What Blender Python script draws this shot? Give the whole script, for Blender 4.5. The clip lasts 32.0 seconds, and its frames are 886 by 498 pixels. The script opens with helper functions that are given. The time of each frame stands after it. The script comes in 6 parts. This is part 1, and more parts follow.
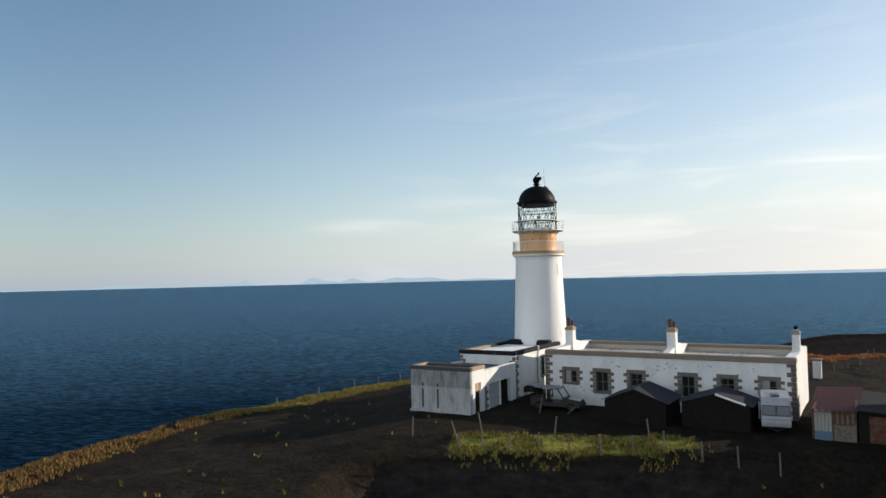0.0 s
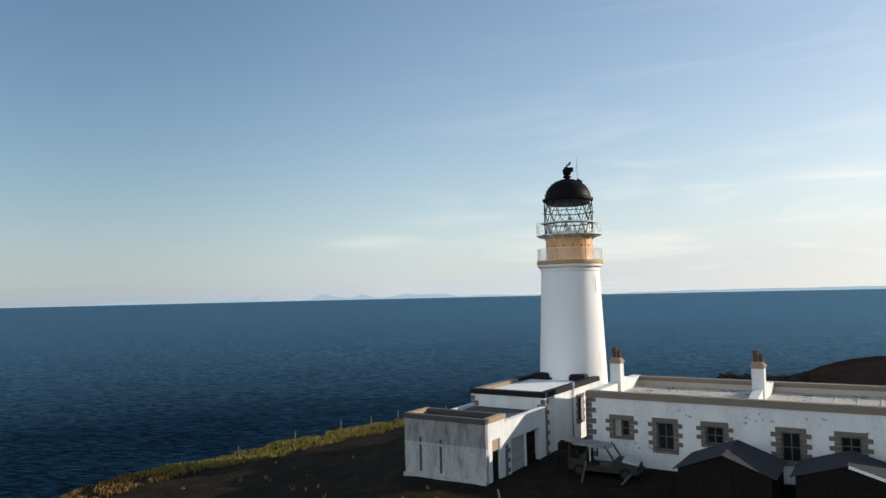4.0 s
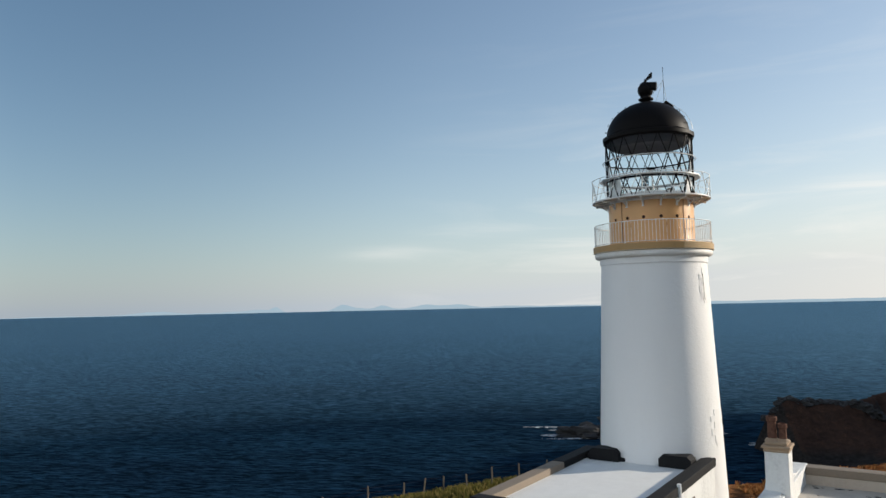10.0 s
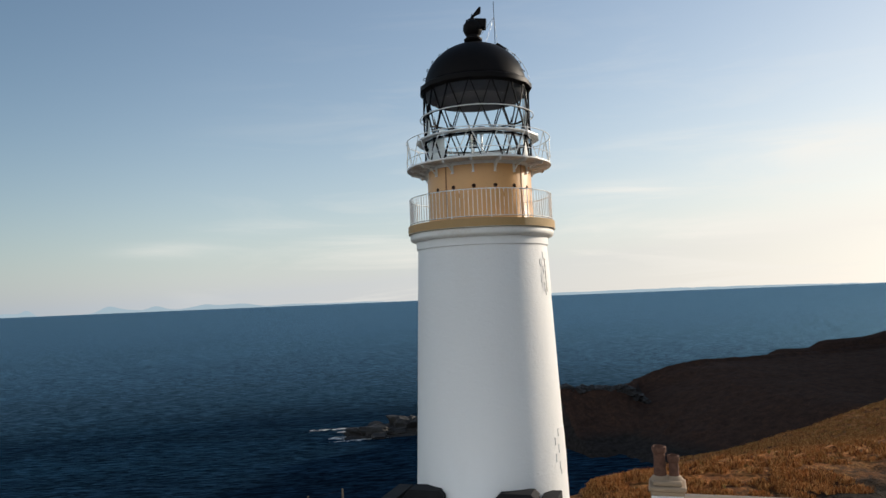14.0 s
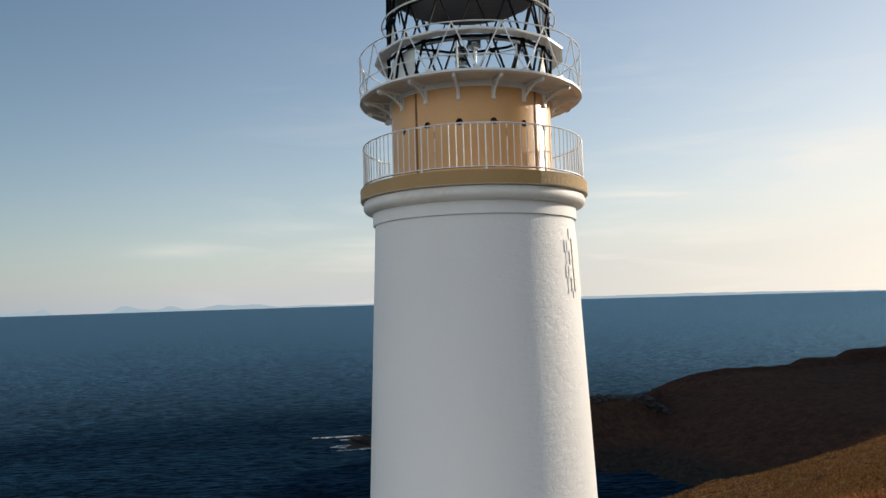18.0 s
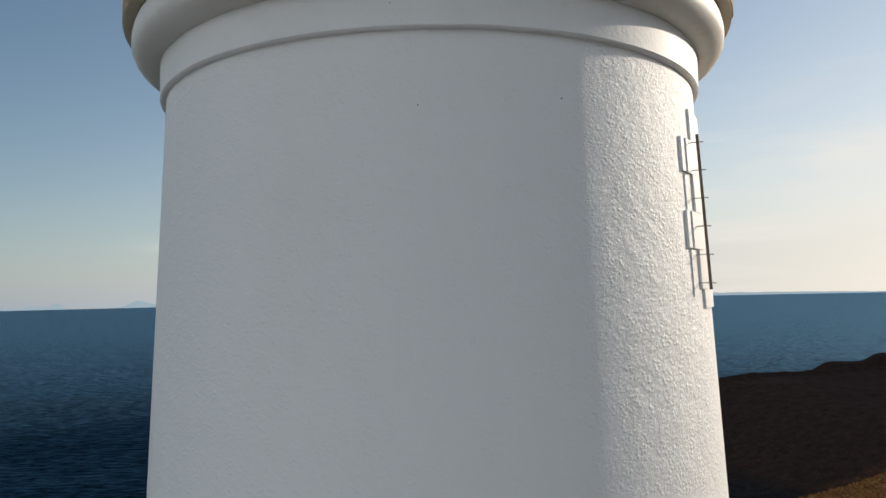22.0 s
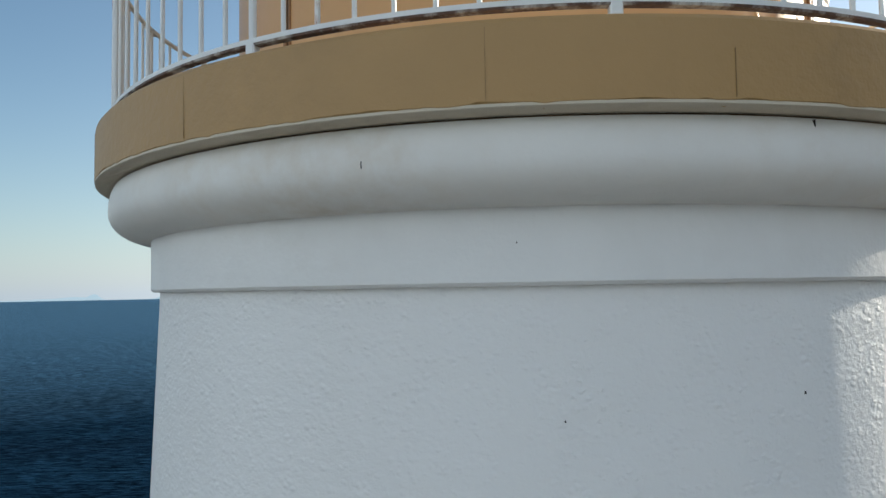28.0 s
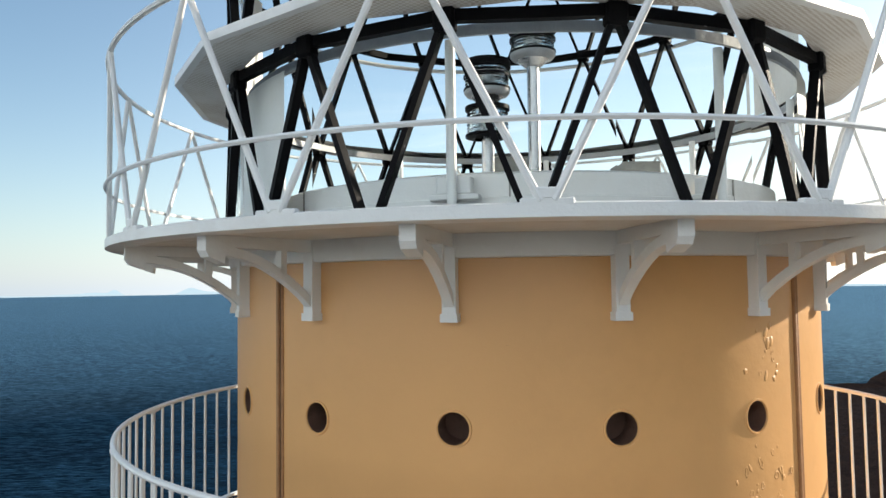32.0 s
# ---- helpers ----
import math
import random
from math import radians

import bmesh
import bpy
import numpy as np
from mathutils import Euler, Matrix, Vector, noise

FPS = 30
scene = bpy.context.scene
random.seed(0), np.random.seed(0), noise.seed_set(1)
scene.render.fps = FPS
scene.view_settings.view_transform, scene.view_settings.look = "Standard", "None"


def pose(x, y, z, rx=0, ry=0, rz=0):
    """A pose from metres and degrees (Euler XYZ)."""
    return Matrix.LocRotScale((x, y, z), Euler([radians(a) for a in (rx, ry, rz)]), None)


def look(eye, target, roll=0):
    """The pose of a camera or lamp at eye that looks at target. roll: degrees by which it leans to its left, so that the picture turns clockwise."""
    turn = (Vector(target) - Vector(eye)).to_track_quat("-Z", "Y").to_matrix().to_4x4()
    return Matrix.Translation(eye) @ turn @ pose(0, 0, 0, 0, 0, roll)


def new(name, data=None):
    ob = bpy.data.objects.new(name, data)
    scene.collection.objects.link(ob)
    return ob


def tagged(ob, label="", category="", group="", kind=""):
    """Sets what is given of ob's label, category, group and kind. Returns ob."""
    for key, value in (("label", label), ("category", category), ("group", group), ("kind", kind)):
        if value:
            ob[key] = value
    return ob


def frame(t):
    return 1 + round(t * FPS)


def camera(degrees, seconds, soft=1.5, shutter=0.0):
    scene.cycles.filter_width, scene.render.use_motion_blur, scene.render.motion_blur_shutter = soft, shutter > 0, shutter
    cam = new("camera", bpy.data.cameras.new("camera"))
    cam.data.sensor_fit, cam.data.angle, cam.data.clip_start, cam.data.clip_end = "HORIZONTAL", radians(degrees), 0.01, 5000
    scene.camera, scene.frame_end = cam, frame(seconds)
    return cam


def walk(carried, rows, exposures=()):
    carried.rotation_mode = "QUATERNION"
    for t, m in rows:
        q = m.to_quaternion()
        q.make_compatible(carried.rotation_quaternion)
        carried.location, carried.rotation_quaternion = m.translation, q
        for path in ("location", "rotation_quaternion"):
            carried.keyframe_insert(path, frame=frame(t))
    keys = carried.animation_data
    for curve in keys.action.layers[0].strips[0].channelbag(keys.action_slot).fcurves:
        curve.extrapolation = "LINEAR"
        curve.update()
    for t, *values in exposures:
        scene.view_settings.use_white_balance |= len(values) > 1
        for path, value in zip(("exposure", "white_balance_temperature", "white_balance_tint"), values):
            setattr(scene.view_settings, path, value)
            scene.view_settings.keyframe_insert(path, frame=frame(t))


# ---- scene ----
SOFT = 1.5
EXPOSURES = [(0.0, 0.22, 6550, 9), (3.0, 0.16, 6450, 8), (12.0, 0.02, 6500, 8), (14.0, 0.0, 6700, 9), (19.0, -0.05, 6850, 10), (22.0, -0.15, 6700, 9), (24.0, -0.12, 6050, 3), (26.5, 0.22, 6100, 4), (28.0, 0.34, 6350, 5), (29.0, 0.34, 6450, 6), (30.0, 0.36, 6550, 7), (31.0, 0.46, 6600, 7), (32.0, 0.78, 6700, 7)]
cam = camera(63.86, 32.0, soft=SOFT, shutter=0.0)
# seconds, place, heading to the left of +y, tilt up, lean
PATH = [
    (0.00, 1.325, -78.918, 11.621, 8.592, 2.246, -1.316),
    (2.00, 0.223, -71.097, 11.589, 9.059, 3.006, -1.327),
    (3.00, -0.346, -67.230, 11.649, 9.194, 3.303, -1.292),
    (6.00, -1.355, -53.908, 11.501, 10.002, 4.000, -1.190),
    (7.50, -1.918, -47.262, 11.562, 10.482, 4.206, -1.176),
    (9.00, -2.841, -40.527, 11.556, 10.801, 4.373, -1.169),
    (10.00, -3.446, -36.312, 11.544, 11.031, 4.476, -1.199),
    (11.00, -3.983, -32.681, 11.558, 11.204, 4.550, -1.122),
    (12.00, -4.297, -30.001, 11.554, 6.240, 4.358, -1.548),
    (12.40, -4.302, -29.208, 11.582, -0.185, 4.021, -2.113),
    (13.00, -4.399, -28.316, 11.552, -6.347, 3.695, -2.536),
    (14.00, -4.460, -27.368, 11.517, -6.095, 3.732, -2.292),
    (17.00, -3.162, -21.243, 11.446, -5.146, 3.899, -1.809),
    (19.00, -1.622, -14.291, 11.448, -4.830, 4.056, -1.571),
    (20.50, -0.870, -10.015, 11.488, -4.370, 4.020, -1.310),
    (21.00, -0.698, -8.845, 11.477, -4.233, 3.979, -1.221),
    (22.00, -0.402, -7.076, 11.510, -4.007, 3.822, -1.224),
    (23.00, -0.552, -5.953, 11.389, -3.745, 3.695, -1.142),
    (24.00, -0.667, -5.194, 11.984, -3.620, 3.397, -1.225),
    (26.50, -0.809, -4.874, 12.748, -2.459, 3.088, -1.282),
    (27.00, -0.852, -4.954, 12.992, -2.017, 3.078, -1.191),
    (28.00, -0.756, -5.203, 13.267, -1.648, 3.240, -0.966),
    (29.00, -0.618, -5.314, 13.719, -1.455, 3.202, -0.944),
    (30.00, -0.514, -5.380, 14.275, -0.943, 3.207, -0.767),
    (31.00, -0.605, -5.332, 15.003, -0.746, 2.983, -0.926),
    (32.00, -0.580, -5.373, 16.136, -0.298, 2.964, -0.793),
]


def aim(x, y, z, yaw, pitch, roll):
    a, b = radians(yaw), radians(pitch)
    way = Vector((-math.sin(a) * math.cos(b), math.cos(a) * math.cos(b), math.sin(b)))
    return look((x, y, z), Vector((x, y, z)) + way, roll)


walk(cam, [(t, aim(*rest)) for t, *rest in PATH], exposures=EXPOSURES)


SUN_AZ, SUN_EL = radians(22.0), radians(17.0)
world = bpy.data.worlds.new("daylight")
scene.world = world
world.use_nodes = True
wn, wl = world.node_tree.nodes, world.node_tree.links
wn.clear()
sky = wn.new("ShaderNodeTexSky")
sky.sky_type = "NISHITA"
sky.sun_disc = False
sky.sun_elevation = SUN_EL
sky.sun_rotation = math.pi / 2 - SUN_AZ
sky.air_density, sky.dust_density, sky.ozone_density = 1.05, 0.1, 2.0
sky_bg = wn.new("ShaderNodeBackground")
sky_bg.inputs["Strength"].default_value = 0.137
sky_out = wn.new("ShaderNodeOutputWorld")


def wmath(op, a, b=0.0):
    x = wn.new("ShaderNodeMath")
    x.operation = op
    for key, val in ((0, a), (1, b)):
        if isinstance(val, (int, float)):
            x.inputs[key].default_value = val
        else:
            wl.new(val, x.inputs[key])
    return x.outputs[0]


def wmix(fac, a, b):
    x = wn.new("ShaderNodeMix")
    x.data_type = "RGBA"
    for key, val in ((0, fac), (6, a), (7, b)):
        if isinstance(val, tuple):
            x.inputs[key].default_value = (*val, 1)
        else:
            wl.new(val, x.inputs[key])
    return x.outputs[2]


# haze towards the horizon, whiter towards the sun, and thin streaks of cloud
way = wn.new("ShaderNodeTexCoord")
split = wn.new("ShaderNodeSeparateXYZ")
wl.new(way.outputs["Generated"], split.inputs[0])
height = wmath("MAXIMUM", split.outputs[2], 0.0)
across = wmath("ADD", wmath("MULTIPLY", split.outputs[0], math.cos(SUN_AZ)), wmath("MULTIPLY", split.outputs[1], math.sin(SUN_AZ)))
sunward = wmath("POWER", wmath("MAXIMUM", wmath("ADD", wmath("MULTIPLY", across, 0.5), 0.5), 0.0), 2.5)
low_haze = wmath("MULTIPLY", wmath("POWER", 2.718, wmath("MULTIPLY", height, -10.0)), 0.80)
sun_haze = wmath("MULTIPLY", wmath("MULTIPLY", wmath("POWER", 2.718, wmath("MULTIPLY", height, -2.2)), sunward), 0.75)
haze = wmath("MINIMUM", wmath("ADD", low_haze, sun_haze), 0.93)
tint = wmix(sunward, (3.1, 3.7, 4.5), (6.3, 6.0, 5.6))
hazed = wmix(haze, sky.outputs[0], tint)
# brightening round the low sun
glow = wmath("MULTIPLY", wmath("POWER", sunward, 6.0), wmath("POWER", 2.718, wmath("MULTIPLY", height, -2.5)))
hazed = wmix(wmath("MULTIPLY", glow, 0.6), hazed, (12.5, 11.4, 10.1))
# deeper blue at right angles to the sun
deep = wn.new("ShaderNodeMapRange")
deep.interpolation_type = "SMOOTHSTEP"
deep.inputs["From Min"].default_value, deep.inputs["From Max"].default_value, deep.inputs["To Min"].default_value, deep.inputs["To Max"].default_value = -0.30, 0.22, 0.27, 0.0
wl.new(across, deep.inputs["Value"])
hazed = wmix(deep.outputs[0], hazed, (0.2, 0.7, 1.3))
# the sky pales again opposite the sun, raised out of view to fill shaded walls
away = wmath("MINIMUM", wmath("POWER", wmath("MAXIMUM", wmath("MULTIPLY", wmath("SUBTRACT", wmath("MULTIPLY", across, -1.0), 0.33), 1.6), 0.0), 1.5), 1.0)
away = wmath("MULTIPLY", wmath("MULTIPLY", away, wmath("POWER", 2.718, wmath("MULTIPLY", height, -1.8))), 0.75)
hazed = wmix(away, hazed, (11.0, 11.3, 11.5))
# bright haze added to the south, out of view, to fill the tower's shaded walls
south = wmath("MINIMUM", wmath("MULTIPLY", wmath("MAXIMUM", wmath("SUBTRACT", wmath("MULTIPLY", split.outputs[1], -1.0), 0.1), 0.0), 1.4), 1.0)
south = wmath("MULTIPLY", wmath("MULTIPLY", south, wmath("POWER", 2.718, wmath("MULTIPLY", height, -1.6))), 0.55)
hazed = wmix(south, hazed, (11.0, 11.4, 11.8))
stretch = wn.new("ShaderNodeMapping")
stretch.inputs["Scale"].default_value = (1.6, 1.6, 13.0)
wl.new(way.outputs["Generated"], stretch.inputs["Vector"])
wisp = wn.new("ShaderNodeTexNoise")
wisp.inputs["Scale"].default_value, wisp.inputs["Detail"].default_value, wisp.inputs["Roughness"].default_value, wisp.inputs["Distortion"].default_value = 1.9, 6.0, 0.62, 0.6
wl.new(stretch.outputs[0], wisp.inputs["Vector"])
thin = wn.new("ShaderNodeMapRange")
thin.inputs["From Min"].default_value, thin.inputs["From Max"].default_value, thin.inputs["To Max"].default_value = 0.50, 0.74, 0.9
wl.new(wisp.outputs["Fac"], thin.inputs["Value"])
band = wmath("MULTIPLY", wmath("MULTIPLY", wmath("POWER", 2.718, wmath("MULTIPLY", height, -7.0)), thin.outputs[0]), wmath("MINIMUM", wmath("MULTIPLY", wmath("MAXIMUM", wmath("SUBTRACT", sunward, 0.23), 0.0), 5.0), 1.0))
clouded = wmix(band, hazed, (6.7, 6.5, 6.2))


def wdot(v):
    x = wn.new("ShaderNodeVectorMath")
    x.operation = "DOT_PRODUCT"
    wl.new(way.outputs["Generated"], x.inputs[0])
    x.inputs[1].default_value = v
    return x.outputs["Value"]


# separate long streaks of thin cloud: heading left of +y, height, half length, half depth in degrees, and weight
STREAKS = ((15.0, 4.2, 3.4, 0.60, 0.36), (7.0, 5.8, 4.0, 0.5, 0.16), (0.0, 4.7, 3.5, 0.45, 0.22), (-12.2, 7.0, 2.2, 0.80, 0.50),
           (-20.5, 7.7, 4.6, 0.80, 0.55), (-35.0, 9.6, 5.5, 1.3, 0.60), (-28.0, 4.4, 8.0, 1.1, 0.40), (-24.0, 11.5, 4.0, 0.5, 0.25))
ragged = wn.new("ShaderNodeMapRange")
ragged.inputs["From Min"].default_value, ragged.inputs["From Max"].default_value = 0.36, 0.60
wl.new(wisp.outputs["Fac"], ragged.inputs["Value"])
for az, el, long, deep_half, weight in STREAKS:
    a, e = radians(az), radians(el)
    mid = Vector((-math.sin(a) * math.cos(e), math.cos(a) * math.cos(e), math.sin(e)))
    side = Vector((math.cos(a), math.sin(a), 0.03)).normalized()
    rise = side.cross(mid)
    dx, dy = wmath("MULTIPLY", wdot(side), 1 / radians(long)), wmath("MULTIPLY", wdot(rise), 1 / radians(deep_half))
    fade = wmath("POWER", 2.718, wmath("MULTIPLY", wmath("ADD", wmath("MULTIPLY", dx, dx), wmath("MULTIPLY", dy, dy)), -1.0))
    fade = wmath("MULTIPLY", wmath("MULTIPLY", fade, wmath("MAXIMUM", wdot(mid), 0.0)), wmath("MULTIPLY", ragged.outputs[0], weight))
    clouded = wmix(fade, clouded, (6.9, 6.7, 6.4))
wl.new(clouded, sky_bg.inputs["Color"])
wl.new(sky_bg.outputs[0], sky_out.inputs["Surface"])

sun_data = bpy.data.lights.new("sun", "SUN")
sun_data.energy, sun_data.angle, sun_data.color = 4.7, radians(0.53), (1.0, 0.89, 0.76)
sun = new("sun", sun_data)
sun_way = Vector((math.cos(SUN_EL) * math.cos(SUN_AZ), math.cos(SUN_EL) * math.sin(SUN_AZ), math.sin(SUN_EL)))
sun.matrix_world = look(sun_way * 60, (0, 0, 0))


# ---- materials ----
class Mat:
    """A node material with short calls to add nodes."""

    def __init__(self, name, rough=0.8, metal=0.0, color=(0.5, 0.5, 0.5)):
        self.m = bpy.data.materials.new(name)
        self.m.use_nodes = True
        self.n, self.l = self.m.node_tree.nodes, self.m.node_tree.links
        self.b = self.n["Principled BSDF"]
        self.b.inputs["Roughness"].default_value = rough
        self.b.inputs["Metallic"].default_value = metal
        self.b.inputs["Base Color"].default_value = (*color, 1)
        self.tc = self.n.new("ShaderNodeTexCoord")
        self.height = None

    def noise(self, scale, detail=4.0, rough=0.55, stretch=(1, 1, 1), dist=0.0):
        mp = self.n.new("ShaderNodeMapping")
        mp.inputs["Scale"].default_value = stretch
        self.l.new(self.tc.outputs["Object"], mp.inputs["Vector"])
        t = self.n.new("ShaderNodeTexNoise")
        t.inputs["Scale"].default_value, t.inputs["Detail"].default_value = scale, detail
        t.inputs["Roughness"].default_value, t.inputs["Distortion"].default_value = rough, dist
        self.l.new(mp.outputs[0], t.inputs["Vector"])
        return t.outputs["Fac"]

    def voronoi(self, scale, stretch=(1, 1, 1), feature="F1"):
        mp = self.n.new("ShaderNodeMapping")
        mp.inputs["Scale"].default_value = stretch
        self.l.new(self.tc.outputs["Object"], mp.inputs["Vector"])
        t = self.n.new("ShaderNodeTexVoronoi")
        t.feature = feature
        t.inputs["Scale"].default_value = scale
        self.l.new(mp.outputs[0], t.inputs["Vector"])
        return t.outputs["Distance"]

    def ramp(self, fac, stops):
        r = self.n.new("ShaderNodeValToRGB")
        e = r.color_ramp.elements
        while len(e) < len(stops):
            e.new(0.5)
        for el, (p, c) in zip(e, stops):
            el.position = p
            el.color = (*c, 1) if isinstance(c, tuple) else (c, c, c, 1)
        self.l.new(fac, r.inputs["Fac"])
        return r.outputs["Color"]

    def mix(self, fac, a, b, mode="MIX"):
        x = self.n.new("ShaderNodeMix")
        x.data_type, x.blend_type = "RGBA", mode
        for key, val in ((0, fac), (6, a), (7, b)):
            if isinstance(val, (int, float)):
                x.inputs[key].default_value = val if key == 0 else (val, val, val, 1)
            elif isinstance(val, tuple):
                x.inputs[key].default_value = (*val, 1)
            else:
                self.l.new(val, x.inputs[key])
        return x.outputs[2]

    def math(self, op, a, b=0.5):
        x = self.n.new("ShaderNodeMath")
        x.operation = op
        for key, val in ((0, a), (1, b)):
            if isinstance(val, (int, float)):
                x.inputs[key].default_value = val
            else:
                self.l.new(val, x.inputs[key])
        return x.outputs[0]

    def color(self, out):
        self.l.new(out, self.b.inputs["Base Color"])
        return self

    def roughness(self, out):
        self.l.new(out, self.b.inputs["Roughness"])
        return self

    def bump(self, out, depth, strength=1.0):
        x = self.n.new("ShaderNodeBump")
        x.inputs["Strength"].default_value, x.inputs["Distance"].default_value = strength, depth
        self.l.new(out, x.inputs["Height"])
        if self.height:
            self.l.new(self.height, x.inputs["Normal"])
        self.height = x.outputs[0]
        self.l.new(self.height, self.b.inputs["Normal"])
        return self

    def random(self):
        return self.n.new("ShaderNodeObjectInfo").outputs["Random"]


def painted(name, base, grime, rough=0.55, grain=26.0, depth=0.004, amount=0.5, streak=(1, 1, 0.25)):
    """Paint over render or metal: grain, weak blotches and streaks of grime."""
    m = Mat(name, rough)
    blot = m.ramp(m.noise(0.9, 5, 0.6, streak), [(0.42, 0.0), (0.75, 1.0)])
    fine = m.ramp(m.noise(9.0, 4, 0.6), [(0.35, 0.0), (0.8, 1.0)])
    both = m.math("MULTIPLY", blot, fine)
    c = m.mix(m.math("MULTIPLY", both, amount), base, grime)
    c = m.mix(0.06, c, m.ramp(m.noise(2.3, 3), [(0.3, 0.2), (0.7, 1.0)]), "MULTIPLY")
    m.color(c)
    m.bump(m.noise(grain, 3, 0.6), depth)
    return m.m


def harled(name, base):
    """Wet-dash render under white paint: pebbly lumps thrown on an uneven wall."""
    m = Mat(name, 0.62)
    stain = m.ramp(m.noise(0.7, 5, 0.65, (1, 1, 0.3)), [(0.45, 0.0), (0.8, 1.0)])
    c = m.mix(m.math("MULTIPLY", stain, 0.14), base, (0.62, 0.59, 0.53))
    m.color(c)
    m.bump(m.noise(1.2, 3, 0.5, (1, 1, 0.8)), 0.03, 0.6)
    m.bump(m.noise(4.2, 5, 0.66, (1, 1, 1.35)), 0.018, 0.9)
    clod = m.ramp(m.voronoi(30, (1, 1, 1.25)), [(0.05, 1.0), (0.62, 0.0)])
    m.bump(m.math("MULTIPLY", clod, m.ramp(m.noise(11, 4, 0.7), [(0.44, 0.0), (0.58, 1.0)])), 0.0050, 0.8)
    m.bump(m.noise(19, 3, 0.6, (1, 1, 1.2), 0.4), 0.0042, 0.8)
    m.bump(m.noise(60, 4, 0.7, (1, 1, 1.3), 0.8), 0.0034, 0.7)
    return m.m


def weathered(name, base, dirt, start):
    """Old limewash on concrete: ragged dark runs, blotches and bare patches."""
    m = Mat(name, 0.9)
    runs = m.ramp(m.noise(1.7, 6, 0.7, (1, 1, 0.28), 0.3), [(start, 0.0), (start + 0.34, 1.0)])
    spots = m.ramp(m.noise(5.5, 6, 0.75), [(0.40, 0.0), (0.66, 1.0)])
    both = m.math("MAXIMUM", m.math("MULTIPLY", runs, 0.85), m.math("MULTIPLY", spots, 0.55))
    m.color(m.mix(both, base, dirt))
    m.bump(m.noise(14, 4, 0.65), 0.012)
    return m.m


M_WHITE = harled("white_harling", (0.80, 0.79, 0.77))
M_SMOOTH = painted("white_smooth_render", (0.80, 0.79, 0.77), (0.55, 0.50, 0.42), 0.6, 30, 0.003, 0.25)
M_TAN = painted("tan_paint", (0.70, 0.382, 0.150), (0.45, 0.242, 0.092), 0.38, 16, 0.0012, 0.3)
# tan blotches carry both stains and warm bounced light on the moulding
M_MOULD = painted("stain_and_bounce_moulding", (0.79, 0.765, 0.72), (0.58, 0.46, 0.32), 0.6, 30, 0.003, 0.8, (1, 1, 1))
M_BAND = painted("tan_brown_edge_paint", (0.43, 0.258, 0.098), (0.21, 0.125, 0.055), 0.55, 20, 0.006, 0.5)
M_CREAM = painted("cream_edge_paint", (0.60, 0.52, 0.40), (0.40, 0.32, 0.22), 0.6, 30, 0.003, 0.4)
M_RAIL = painted("white_rail_paint", (0.80, 0.80, 0.78), (0.30, 0.15, 0.07), 0.4, 60, 0.002, 0.3, (1, 1, 1))
M_BLACK = painted("black_iron_paint", (0.006, 0.006, 0.007), (0.02, 0.015, 0.013), 0.5, 40, 0.002, 0.4, (1, 1, 1))
M_BLACK.node_tree.nodes["Principled BSDF"].inputs["Specular IOR Level"].default_value = 0.05
M_DOME = painted("black_dome_paint", (0.007, 0.006, 0.006), (0.02, 0.015, 0.013), 0.5, 18, 0.003, 0.5)
M_DOME.node_tree.nodes["Principled BSDF"].inputs["Specular IOR Level"].default_value = 0.07
M_COPING = painted("tan_coping", (0.225, 0.178, 0.132), (0.11, 0.095, 0.078), 0.8, 20, 0.006, 0.6)
M_DARKTRIM = painted("black_trim_paint", (0.013, 0.013, 0.014), (0.045, 0.04, 0.035), 0.75, 20, 0.005, 0.6)
M_DARKTRIM.node_tree.nodes["Principled BSDF"].inputs["Specular IOR Level"].default_value = 0.15
M_STONE = painted("grey_brown_stone", (0.150, 0.130, 0.108), (0.07, 0.063, 0.055), 0.85, 16, 0.008, 0.7, (1, 1, 1))
M_DARKSTONE = painted("dark_grey_stone", (0.062, 0.058, 0.055), (0.03, 0.028, 0.027), 0.85, 16, 0.008, 0.7, (1, 1, 1))
M_BARE = painted("bare_grey_render", (0.40, 0.39, 0.37), (0.24, 0.23, 0.22), 0.9, 20, 0.006, 0.6, (1, 1, 1))
M_BUFF = painted("buff_weathered_render", (0.50, 0.43, 0.355), (0.25, 0.20, 0.16), 0.85, 20, 0.006, 0.6)
M_HOUSE = painted("house_white_paint", (0.74, 0.74, 0.72), (0.27, 0.26, 0.25), 0.8, 24, 0.008, 0.95)
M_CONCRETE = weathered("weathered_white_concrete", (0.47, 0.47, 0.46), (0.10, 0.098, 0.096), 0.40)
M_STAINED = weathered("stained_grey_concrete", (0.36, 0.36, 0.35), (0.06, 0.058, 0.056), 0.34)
M_ROOF = painted("pale_roof_felt", (0.50, 0.46, 0.40), (0.15, 0.13, 0.11), 0.8, 12, 0.01, 0.8, (1, 1, 1))
M_ROOFWHITE = painted("white_roof_membrane", (0.78, 0.77, 0.74), (0.5, 0.48, 0.44), 0.7, 9, 0.006, 0.3, (1, 1, 1))


def glass(name, tint=(0.9, 0.95, 0.95), alpha=0.12):
    m = Mat(name, 0.03)
    m.b.inputs["Base Color"].default_value = (*tint, 1)
    m.b.inputs["Transmission Weight"].default_value = 1.0
    m.b.inputs["IOR"].default_value = 1.02
    return m.m


